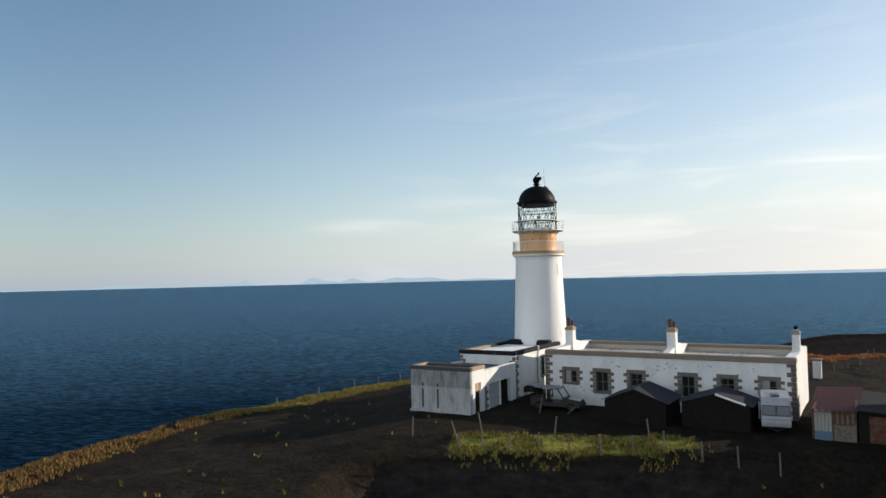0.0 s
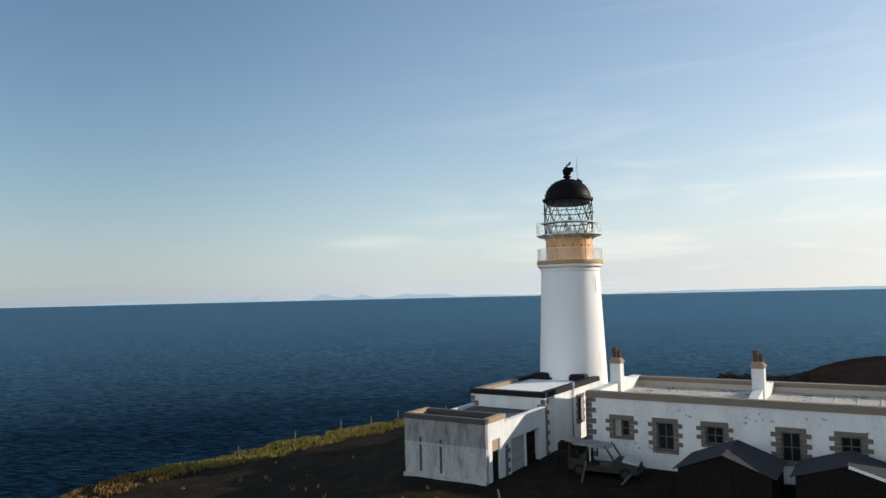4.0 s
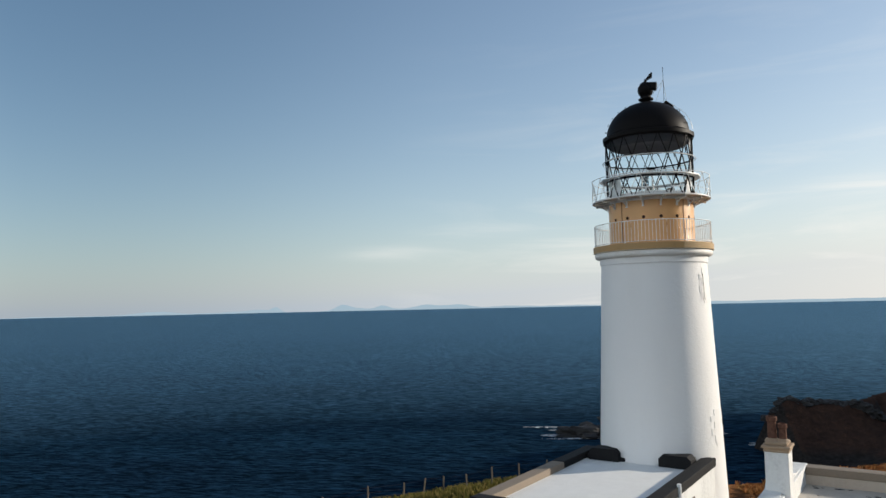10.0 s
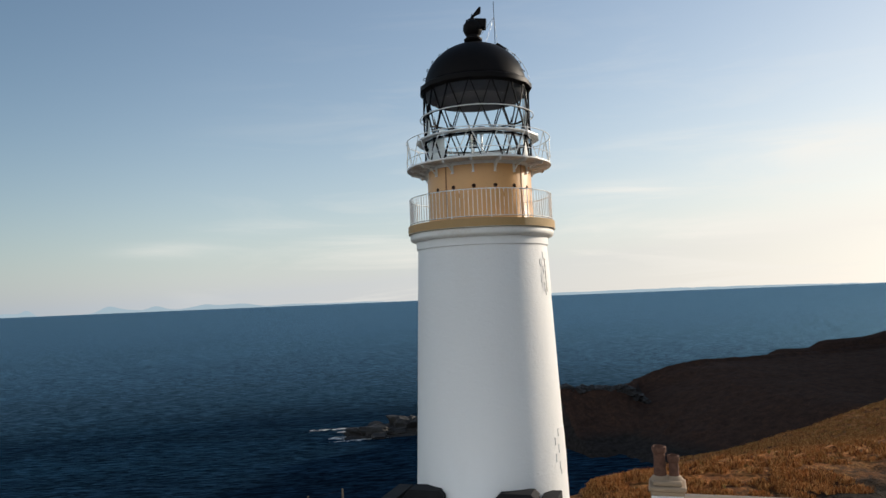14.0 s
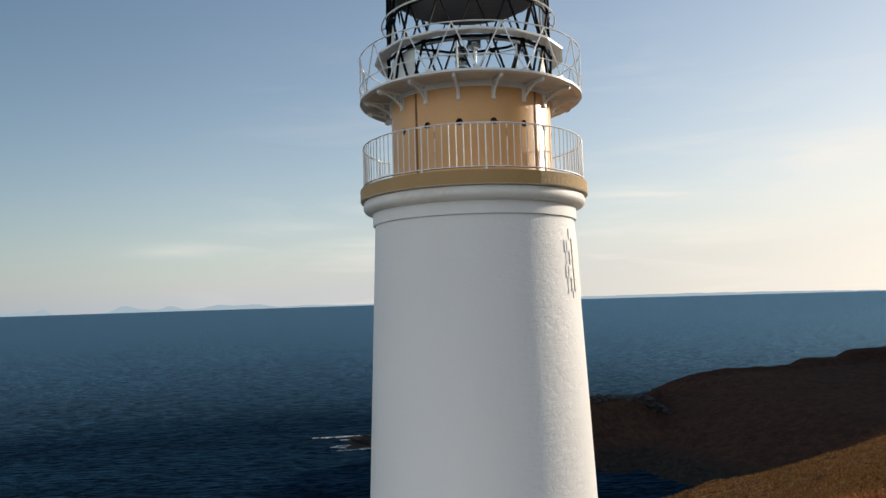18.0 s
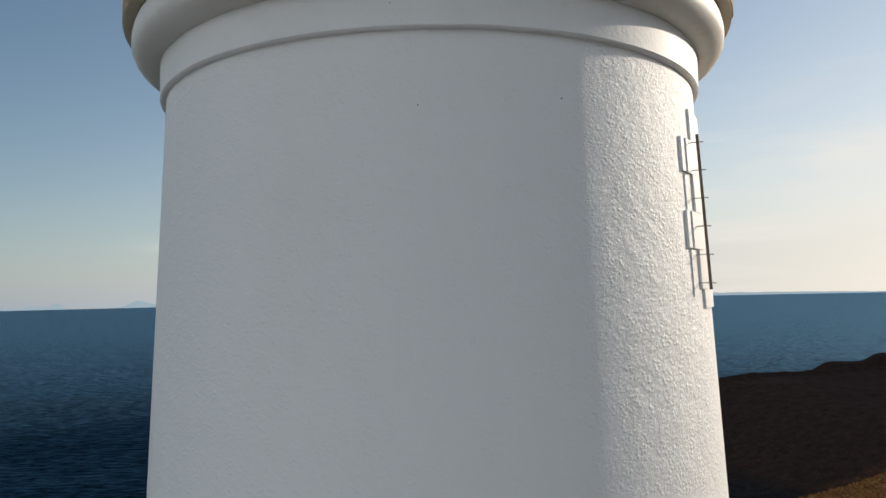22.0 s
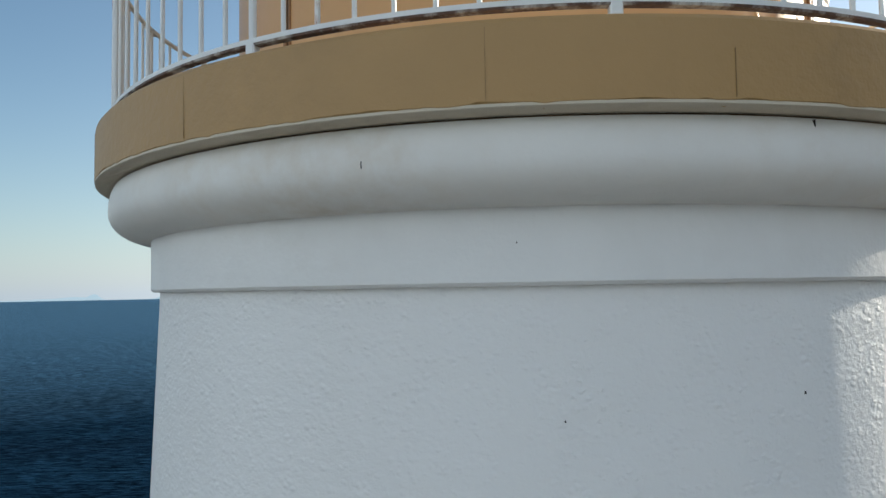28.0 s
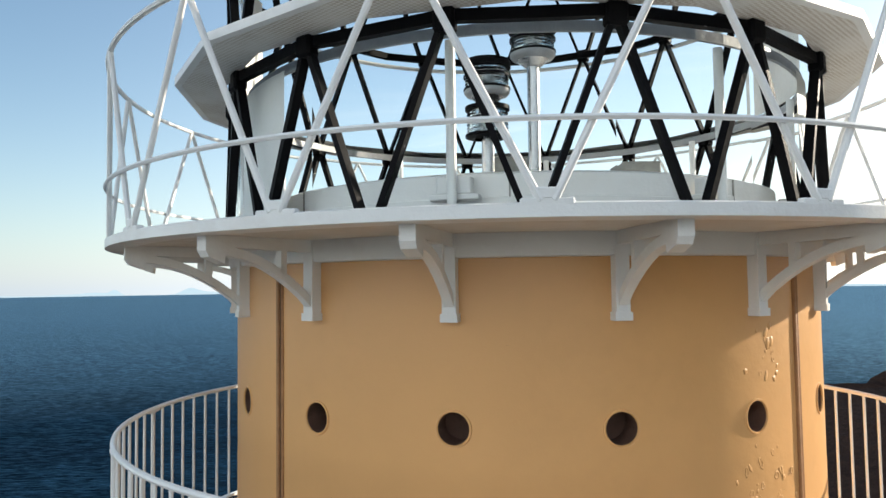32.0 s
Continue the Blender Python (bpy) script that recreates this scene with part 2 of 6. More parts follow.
def ground_material():
    m = Mat("rough_grass", 0.95)
    m.b.inputs["Specular IOR Level"].default_value = 0.05
    geo = m.n.new("ShaderNodeNewGeometry")
    sep = m.n.new("ShaderNodeSeparateXYZ")
    m.l.new(geo.outputs["Position"], sep.inputs[0])
    nrm = m.n.new("ShaderNodeSeparateXYZ")
    m.l.new(geo.outputs["Normal"], nrm.inputs[0])
    big = m.noise(0.09, 4, 0.6)
    mid = m.noise(0.55, 5, 0.65)
    fine = m.noise(3.2, 5, 0.7)
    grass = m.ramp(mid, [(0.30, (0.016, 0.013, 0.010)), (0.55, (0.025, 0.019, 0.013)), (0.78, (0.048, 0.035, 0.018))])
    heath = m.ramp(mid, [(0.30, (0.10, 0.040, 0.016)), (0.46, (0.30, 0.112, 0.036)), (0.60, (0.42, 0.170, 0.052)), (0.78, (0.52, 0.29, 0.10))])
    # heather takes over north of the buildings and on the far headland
    # the mask keeps the shaded ground beside the house in the dark grass colour
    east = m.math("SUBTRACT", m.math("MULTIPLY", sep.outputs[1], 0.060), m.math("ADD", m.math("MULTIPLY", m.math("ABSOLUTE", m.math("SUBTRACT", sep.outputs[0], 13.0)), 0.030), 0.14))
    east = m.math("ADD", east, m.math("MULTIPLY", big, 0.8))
    heath = m.mix(m.math("MULTIPLY", m.ramp(m.noise(0.42, 4, 0.6), [(0.46, 0.0), (0.62, 1.0)]), 0.2), heath, (0.22, 0.15, 0.045))
    clumps = m.ramp(m.noise(1.5, 4, 0.7, dist=0.6), [(0.40, 0.40), (0.50, 1.25), (0.62, 1.85)])
    heath = m.mix(1.0, heath, clumps, "MULTIPLY")
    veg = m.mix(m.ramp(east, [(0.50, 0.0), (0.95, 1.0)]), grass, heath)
    # moor on the far headland, darkened by position to carry the headland's shade
    moor = m.ramp(mid, [(0.3, (0.040, 0.024, 0.019)), (0.55, (0.066, 0.037, 0.026)), (0.75, (0.090, 0.046, 0.029))])
    veg = m.mix(m.ramp(m.math("MULTIPLY", m.math("SUBTRACT", sep.outputs[1], 98.0), 0.05), [(0.0, 0.0), (1.0, 1.0)]), veg, moor)
    # sunlit grass strip along the yard fence, its light painted as a paler colour
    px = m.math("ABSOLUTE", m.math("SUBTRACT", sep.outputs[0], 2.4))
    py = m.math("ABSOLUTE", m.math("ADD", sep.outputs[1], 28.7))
    sun_strip = m.math("MINIMUM", m.math("MULTIPLY", m.math("SUBTRACT", 8.6, px), 0.6), m.math("SUBTRACT", 1.9, py))
    sun_strip = m.math("MULTIPLY", m.ramp(m.math("ADD", sun_strip, m.math("SUBTRACT", mid, 0.5)), [(0.0, 0.0), (0.6, 1.0)]), 0.9)
    veg = m.mix(sun_strip, veg, m.ramp(m.noise(1.3, 5, 0.65), [(0.3, (0.13, 0.135, 0.025)), (0.55, (0.26, 0.25, 0.05)), (0.75, (0.38, 0.30, 0.09))]))
    veg = m.mix(0.75, veg, m.ramp(fine, [(0.30, 0.25), (0.7, 1.35)]), "MULTIPLY")
    rock = m.ramp(m.noise(0.8, 6, 0.7, (1, 1, 2.2)), [(0.3, (0.012, 0.010, 0.010)), (0.7, (0.045, 0.038, 0.033))])
    steep = m.math("ADD", nrm.outputs[2], m.math("MULTIPLY", m.math("SUBTRACT", mid, 0.5), 0.35))
    low = m.math("MULTIPLY", m.math("ADD", sep.outputs[2], 25.5), 0.6)
    keep = m.math("MINIMUM", m.ramp(steep, [(0.62, 0.0), (0.78, 1.0)]), m.ramp(low, [(0.0, 0.0), (1.0, 1.0)]))
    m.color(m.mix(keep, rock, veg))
    m.bump(m.noise(0.9, 5, 0.7), 0.55, 0.9)
    m.bump(m.noise(5.0, 4, 0.7), 0.10, 0.9)
    return m.m


def sea_material():
    """Deep water: a dark blue body and a gloss that grows towards grazing view but stays broken by the waves."""
    m = Mat("sea_water", 0.25)
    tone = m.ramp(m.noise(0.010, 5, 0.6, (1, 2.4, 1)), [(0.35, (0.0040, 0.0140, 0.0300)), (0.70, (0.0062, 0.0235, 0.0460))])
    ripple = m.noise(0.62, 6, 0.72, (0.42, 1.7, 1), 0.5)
    # light and dark sides of the waves painted into the body colour
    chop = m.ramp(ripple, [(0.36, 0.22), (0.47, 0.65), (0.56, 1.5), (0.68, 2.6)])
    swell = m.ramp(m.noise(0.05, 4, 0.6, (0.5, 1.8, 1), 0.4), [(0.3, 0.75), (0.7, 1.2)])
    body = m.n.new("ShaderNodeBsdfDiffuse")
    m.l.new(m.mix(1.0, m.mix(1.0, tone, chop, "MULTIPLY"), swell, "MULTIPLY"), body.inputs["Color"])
    gloss = m.n.new("ShaderNodeBsdfGlossy")
    gloss.inputs["Roughness"].default_value = 0.52
    gloss.inputs["Color"].default_value = (0.44, 0.78, 1.0, 1)
    m.bump(m.noise(0.05, 3, 0.5, (0.6, 1.7, 1)), 2.0, 0.5)
    m.bump(m.noise(0.26, 5, 0.64, (0.55, 1.7, 1), 0.4), 1.5, 1.0)
    m.bump(m.noise(1.4, 4, 0.62, (0.55, 1.6, 1), 0.5), 0.45, 1.0)
    m.l.new(m.height, gloss.inputs["Normal"])
    m.l.new(m.height, body.inputs["Normal"])
    facing = m.n.new("ShaderNodeLayerWeight")
    facing.inputs["Blend"].default_value = 0.5
    # wave glints painted by giving crests of the same ripple more gloss
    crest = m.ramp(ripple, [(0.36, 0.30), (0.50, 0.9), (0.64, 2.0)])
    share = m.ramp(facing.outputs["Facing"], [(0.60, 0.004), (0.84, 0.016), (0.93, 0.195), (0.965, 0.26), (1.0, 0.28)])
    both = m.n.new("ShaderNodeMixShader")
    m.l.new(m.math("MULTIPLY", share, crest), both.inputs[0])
    m.l.new(body.outputs[0], both.inputs[1])
    m.l.new(gloss.outputs[0], both.inputs[2])
    m.l.new(both.outputs[0], m.n["Material Output"].inputs["Surface"])
    return m.m


M_GROUND, M_SEA = ground_material(), sea_material()


def plain(name, color, rough=0.7, metal=0.0, spread=0.25, scale=14.0, depth=0.003):
    m = Mat(name, rough, metal)
    if rough >= 0.85:
        m.b.inputs["Specular IOR Level"].default_value = 0.12
    dark = tuple(c * (1 - spread) for c in color)
    m.color(m.mix(m.ramp(m.noise(scale, 5, 0.65), [(0.3, 0.0), (0.7, 1.0)]), dark, color))
    m.bump(m.noise(scale * 4, 3, 0.6), depth)
    return m.m


def rusty(name, base, rust, where=(0.52, 0.62)):
    m = Mat(name, 0.6)
    f = m.ramp(m.noise(7.0, 6, 0.7, (1, 1, 0.4)), [(where[0], 0.0), (where[1], 1.0)])
    m.color(m.mix(f, base, m.ramp(m.noise(30, 4), [(0.3, tuple(c * 0.55 for c in rust)), (0.7, rust)])))
    m.bump(m.noise(60, 4), 0.003)
    return m.m


M_RUSTBAR = rusty("rust_spotted_white_paint", (0.78, 0.76, 0.72), (0.48, 0.145, 0.03), (0.48, 0.545))
M_RUSTEDGE = rusty("rust_eaten_white_paint", (0.55, 0.50, 0.44), (0.12, 0.055, 0.03), (0.36, 0.52))
M_CAPSTONE = painted("bare_rough_sandstone", (0.52, 0.36, 0.19), (0.30, 0.20, 0.11), 0.9, 14, 0.02, 0.6, (1, 1, 1))
M_HOOD = plain("dull_grey_hood_paint", (0.055, 0.055, 0.068), 0.8, 0, 0.25, 5)
M_TANSEAM = plain("rust_brown_seam", (0.40, 0.19, 0.075), 0.6, 0.0, 0.35)
M_SEAMGAP = plain("dark_seam_gap", (0.10, 0.05, 0.025), 0.8)
M_HOLE = plain("dark_inside", (0.012, 0.009, 0.008), 0.8)
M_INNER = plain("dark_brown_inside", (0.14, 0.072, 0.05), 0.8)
M_JOINT = plain("dull_joint_line", (0.31, 0.192, 0.083), 0.8)
M_DECK = painted("scuffed_deck_paint", (0.62, 0.495, 0.36), (0.24, 0.19, 0.145), 0.75, 30, 0.005, 0.95, (1, 1, 1))
M_FILLER = painted("pale_flaked_filler", (0.72, 0.66, 0.56), (0.45, 0.34, 0.22), 0.8, 30, 0.006, 0.5, (1, 1, 1))
M_POT = plain("clay_chimney_pot", (0.17, 0.085, 0.058), 0.85, 0, 0.5, 8)
M_CAP = painted("buff_stone_cap", (0.36, 0.255, 0.165), (0.18, 0.14, 0.09), 0.85, 18, 0.008, 0.6, (1, 1, 1))
M_WOOD = plain("grey_weathered_wood", (0.20, 0.17, 0.13), 0.9, 0, 0.5, 6)
M_PANEDARK = plain("dark_window_pane", (0.015, 0.018, 0.02), 0.08)
M_FRAME = plain("dull_brown_window_paint", (0.13, 0.11, 0.095), 0.6)
M_BOARD = plain("pale_board", (0.34, 0.33, 0.30), 0.8)
M_IRONSHEET = plain("grey_sheet_iron", (0.030, 0.028, 0.034), 0.8, 0.0, 0.4, 2)
M_FELT = plain("black_roofing_felt", (0.02, 0.02, 0.022), 0.9, 0, 0.4, 3)
M_GREYFELT = plain("grey_roofing_felt", (0.11, 0.118, 0.125), 0.85, 0, 0.35, 2.5)
M_TARBOARD = plain("dark_tarred_boards", (0.018, 0.015, 0.013), 0.9, 0, 0.5, 5)
M_CARAVAN = plain("white_caravan_panel", (0.40, 0.40, 0.41), 0.4, 0, 0.25, 2)
M_CARGLASS = plain("grey_caravan_window", (0.10, 0.11, 0.12), 0.1)
M_CARTRIM = plain("blue_grey_caravan_stripe", (0.25, 0.28, 0.33), 0.5)
M_TYRE = plain("black_rubber", (0.02, 0.02, 0.02), 0.9)
M_CARBODY = plain("faded_dark_green_car_paint", (0.012, 0.013, 0.012), 0.5, 0, 0.5, 3)
M_CARWHITE = plain("dirty_white_car_paint", (0.52, 0.51, 0.48), 0.5, 0, 0.35, 4)
M_CARDIRT = plain("grimy_pale_car_paint", (0.34, 0.33, 0.31), 0.7, 0, 0.6, 3)
M_REDROOF = plain("rust_red_sheet_roof", (0.105, 0.024, 0.017), 0.7, 0, 0.6, 3)
M_BRICKRED = plain("flaking_red_brown_wall", (0.15, 0.075, 0.05), 0.9, 0, 0.6, 3)
M_BLUE = plain("faded_blue_board", (0.10, 0.17, 0.24), 0.8, 0, 0.3, 3)
M_ROCK = plain("black_wet_rock", (0.030, 0.027, 0.025), 0.7, 0, 0.6, 1.2, 0.05)
M_CHROME = plain("lamp_metal", (0.6, 0.6, 0.6), 0.25, 0.9, 0.2)
M_GREYPAINT = plain("dull_grey_paint", (0.38, 0.39, 0.40), 0.5, 0, 0.3, 6)
M_LENS = glass("lamp_lens", (0.85, 0.92, 0.92))
M_LENS.node_tree.nodes["Principled BSDF"].inputs["IOR"].default_value = 1.45
M_PANE = glass("lantern_pane")


# ---- building helpers ----
AX_U = Vector((math.cos(radians(-23)), math.sin(radians(-23)), 0))
AX_V = Vector((-AX_U.y, AX_U.x, 0))
HOUSE = Matrix.Rotation(radians(-23), 4, "Z")
DECK = 14.2


def mesh_of(bm, name, mat, smooth=False):
    me = bpy.data.meshes.new(name)
    bm.normal_update()
    bm.to_mesh(me)
    bm.free()
    for m in mat if isinstance(mat, (list, tuple)) else [mat]:
        me.materials.append(m)
    if smooth:
        for p in me.polygons:
            p.use_smooth = True
        me.set_sharp_from_angle(angle=radians(38))
    return me


def part(name, bm, mat, parent=None, label="", smooth=False, at=None):
    ob = new(name, mesh_of(bm, name, mat, smooth))
    if at is not None:
        ob.matrix_basis = at
    if parent is not None:
        ob.parent = parent
    if label:
        tagged(ob, label)
    return ob


def share(name, me, parent, at, label=""):
    ob = new(name, me)
    ob.matrix_basis = at
    ob.parent = parent
    if label:
        tagged(ob, label)
    return ob


def thing(name, at, label, category, group="", kind=""):
    ob = new(name)
    ob.empty_display_size = 0.3
    ob.matrix_basis = at
    return tagged(ob, label, category, group, kind)


def box(bm, x0, x1, y0, y1, z0, z1, bevel=0.0, m=None, mat=0):
    r = bmesh.ops.create_cube(bm, size=1.0)
    vs = r["verts"]
    for v in vs:
        v.co = Vector((x0 + (v.co.x + 0.5) * (x1 - x0), y0 + (v.co.y + 0.5) * (y1 - y0), z0 + (v.co.z + 0.5) * (z1 - z0)))
    fs = list({f for v in vs for f in v.link_faces})
    for f in fs:
        f.material_index = mat
    if bevel:
        es = list({e for v in vs for e in v.link_edges})
        r2 = bmesh.ops.bevel(bm, geom=es, offset=bevel, segments=1, affect="EDGES")
        vs = list({v for f in r2["faces"] for v in f.verts} | {v for v in vs if v.is_valid})
    if m is not None:
        bmesh.ops.transform(bm, matrix=m, verts=[v for v in vs if v.is_valid])
    return bm


def boxes(*dims, bevel=0.0):
    bm = bmesh.new()
    for d in dims:
        box(bm, *d, bevel=bevel)
    return bm


def lathe(bm, profile, n=96, a0=0.0, a1=math.tau, wobble=0.0, offset=0.0):
    """Turns a list of (radius, z) round the z axis; closed where the profile ends meet the axis."""
    full = abs(a1 - a0 - math.tau) < 1e-6
    cols = n if full else n + 1
    rows = []
    for i in range(cols):
        a = a0 + (a1 - a0) * i / n + offset
        rows.append([bm.verts.new(((r + wobble * noise.noise((math.cos(a) * 3, math.sin(a) * 3, z * 2))) * math.cos(a), (r + wobble * noise.noise((math.cos(a) * 3, math.sin(a) * 3, z * 2))) * math.sin(a), z)) for r, z in profile])
    for i in range(n):
        p, q = rows[i], rows[(i + 1) % cols]
        for j in range(len(profile) - 1):
            bm.faces.new((p[j], q[j], q[j + 1], p[j + 1]))
    return bm


def turned(profile, n=96, **kw):
    return lathe(bmesh.new(), profile, n, **kw)


def tube(bm, p0, p1, r, n=8, r1=None):
    p0, p1 = Vector(p0), Vector(p1)
    d = p1 - p0
    q = d.to_track_quat("Z", "Y").to_matrix().to_4x4()
    bmesh.ops.create_cone(bm, cap_ends=True, segments=n, radius1=r, radius2=r if r1 is None else r1, depth=d.length, matrix=Matrix.Translation((p0 + p1) / 2) @ q)
    return bm


def bar(bm, p0, p1, w, h, side):
    """A flat bar from p0 to p1, w wide and h deep along side."""
    p0, p1, side = Vector(p0), Vector(p1), Vector(side).normalized()
    d = (p1 - p0).normalized()
    e = d.cross(side).normalized()
    f = e.cross(d).normalized()
    vs = [bm.verts.new(p + e * (w / 2 * sx) + f * (h / 2 * sy)) for p in (p0, p1) for sx, sy in ((-1, -1), (1, -1), (1, 1), (-1, 1))]
    for a, b, c, g in ((0, 3, 2, 1), (4, 5, 6, 7), (0, 1, 5, 4), (1, 2, 6, 5), (2, 3, 7, 6), (3, 0, 4, 7)):
        bm.faces.new((vs[a], vs[b], vs[c], vs[g]))
    return bm


def hoop(bm, R, z, r, n=108, k=8, a0=0.0, a1=math.tau):
    """A round bar bent to a ring."""
    return lathe(bm, [(R + r * math.cos(t), z + r * math.sin(t)) for t in (math.tau * i / k for i in range(k + 1))], n, a0, a1)


def prism(bm, outline, y0, y1, m=None):
    """Extrudes an outline of (x, z) from y0 to y1."""
    a = [bm.verts.new((x, y0, z)) for x, z in outline]
    b = [bm.verts.new((x, y1, z)) for x, z in outline]
    n = len(outline)
    bm.faces.new(a)
    bm.faces.new(b[::-1])
    for i in range(n):
        bm.faces.new((a[i], b[i], b[(i + 1) % n], a[(i + 1) % n]))
    if m is not None:
        bmesh.ops.transform(bm, matrix=m, verts=a + b)
    return bm


def polar(a, r=0.0, z=0.0):
    return Matrix.Rotation(radians(a), 4, "Z") @ Matrix.Translation((r, 0, z))


# ---- land, sea and distance ----
SEA_Z, HORIZON_Z = -28.0, -18.6
# rim of the land: place, height of the rim, rise inland, distance of that rise
COAST = [(-90, -320, -3, 2, 12), (-62, -150, -3, 2, 12), (-46, -75, -2.4, 2, 10), (-38, -34, -1.9, 1, 12), (-36.5, -23, -1.8, 1, 12), (-33.4, -12, -1.75, 1, 12),
         (-28.2, -3.5, -1.7, 1, 12), (-23.5, 4, -1.7, 1.2, 12), (-17.5, 11.5, -1.7, 1.4, 12), (-12.5, 16, -1.7, 1.6, 10), (-6.5, 18.4, -1.6, 1.7, 9),
         (1, 15.5, -1.2, 1.4, 9), (8.4, 14.5, -0.3, 0.3, 8), (11.5, 25, -3.1, 0.3, 8), (14.4, 34.8, -5.8, 0.3, 8), (17.3, 44.4, -8.5, 0.3, 8), (21.7, 58.7, -12.5, 0.3, 8), (27.5, 77.8, -17.8, 0.3, 8),
         (33, 79, -17.8, 0.3, 8), (40, 75.5, -14, 0.3, 8), (51, 79, -13.9, 0.3, 8), (62, 82, -12.5, 0.3, 8), (74, 86, -11, 0.3, 8), (90, 93, -9.5, 0.3, 8), (130, 108, -8, 0.3, 8), (300, 150, -5, 3, 20), (900, 260, -4, 6, 20), (900, -320, -3, 4, 12)]


def land_height(X, Y):
    best = np.full(X.shape, 1e9)
    rim, rise, run = np.zeros(X.shape), np.zeros(X.shape), np.ones(X.shape)
    inside = np.zeros(X.shape, bool)
    n = len(COAST)
    for i in range(n):
        ax, ay, *pa = COAST[i]
        bx, by, *pb = COAST[(i + 1) % n]
        dx, dy = bx - ax, by - ay
        s = np.clip(((X - ax) * dx + (Y - ay) * dy) / (dx * dx + dy * dy), 0, 1)
        d = np.hypot(X - ax - s * dx, Y - ay - s * dy)
        near = d < best
        best = np.where(near, d, best)
        for arr, k in ((rim, 0), (rise, 1), (run, 2)):
            arr[near] = (pa[k] + (pb[k] - pa[k]) * s)[near]
        cross = ((ay > Y) != (by > Y)) & (X < (bx - ax) * (Y - ay) / (by - ay if by != ay else 1e-9) + ax)
        inside ^= cross
    z_in = rim + rise * np.where(run > 15, np.minimum(best / run, 1.22), 1 - np.exp(-best / run))
    z_out = rim - np.minimum(best, 2.0) * 0.6 - np.maximum(best - 1.2, 0) * 2.3
    return np.where(inside, z_in, z_out), np.where(inside, best, -best)


def bumps(X, Y, scale, seed):
    flat = np.array([noise.fractal((x / scale, y / scale, seed), 0.9, 2.1, 4) for x, y in zip(X.ravel(), Y.ravel())])
    return flat.reshape(X.shape)


# crests of the two dark ridges of the headland across the cove, from their seaward ends inland
RIDGE_NEAR = ((43.5, 167.0, -19.5), (46.6, 166.0, -15.6), (56.0, 166.0, -16.2), (64.5, 167.0, -15.6), (72.0, 175.0, -15.4), (75.0, 184.0, -15.4), (82.3, 185.0, -13.9), (91.5, 185.0, -11.8),
              (98.9, 185.0, -10.9), (115.5, 185.0, -10.8), (140.0, 188.0, -10.2), (200.0, 200.0, -9.0), (900.0, 400.0, -8.0))
RIDGE_FAR = ((158.0, 265.0, -29.0), (162.0, 265.0, -20.5), (168.6, 265.0, -16.6), (184.2, 265.0, -16.3), (189.6, 265.0, -13.9), (210.7, 265.0, -13.1), (221.1, 265.0, -10.9),
             (260.0, 270.0, -9.0), (340.0, 285.0, -6.0), (900.0, 480.0, -6.0))


def ridge(X, Y, crest):
    """A long ridge: steep below the crest towards the cove, then easing; it drops to the sea behind and at its end."""
    xs, ys, zs = zip(*crest)
    top = np.interp(X, xs, zs) - 2.2 * np.maximum(xs[0] - X, 0)
    near = np.interp(X, xs, ys) - Y
    return top - np.where(near > 0, 0.72 * np.minimum(near, 7) + 0.36 * np.maximum(near - 7, 0), -0.85 * near), top, near


def headland(X, Y):
    front, top, near = ridge(X, Y, RIDGE_NEAR)
    # the hollow at the head of the cove climbs away from the water
    shore = np.interp(Y, [60, 75, 100, 120, 137, 162, 174, 182], [100, 90, 72, 60, 54, 50, 49, 44])
    hollow = np.minimum(SEA_Z - 0.3 + 0.34 * (X - shore), top - 1.2 - 0.05 * np.maximum(near, 0))
    hollow = np.where((near > 0) & (Y > 58), hollow, -60.0)
    # unseen high hill added further inland, out of view, to cast shade over the cove
    shade_hill = -30 + 105 * smooth01((X - 0.8 * (Y + 27) - 10) / 34) * smooth01((Y - 100) / 22) * np.exp(-(np.maximum(Y - 340, 0) / 60) ** 2) * np.exp(-(np.maximum(X - 360, 0) / 80) ** 2)
    return np.maximum(np.maximum(np.maximum(front, hollow), ridge(X, Y, RIDGE_FAR)[0]), shade_hill)


def smooth01(t):
    t = np.clip(t, 0, 1)
    return t * t * (3 - 2 * t)


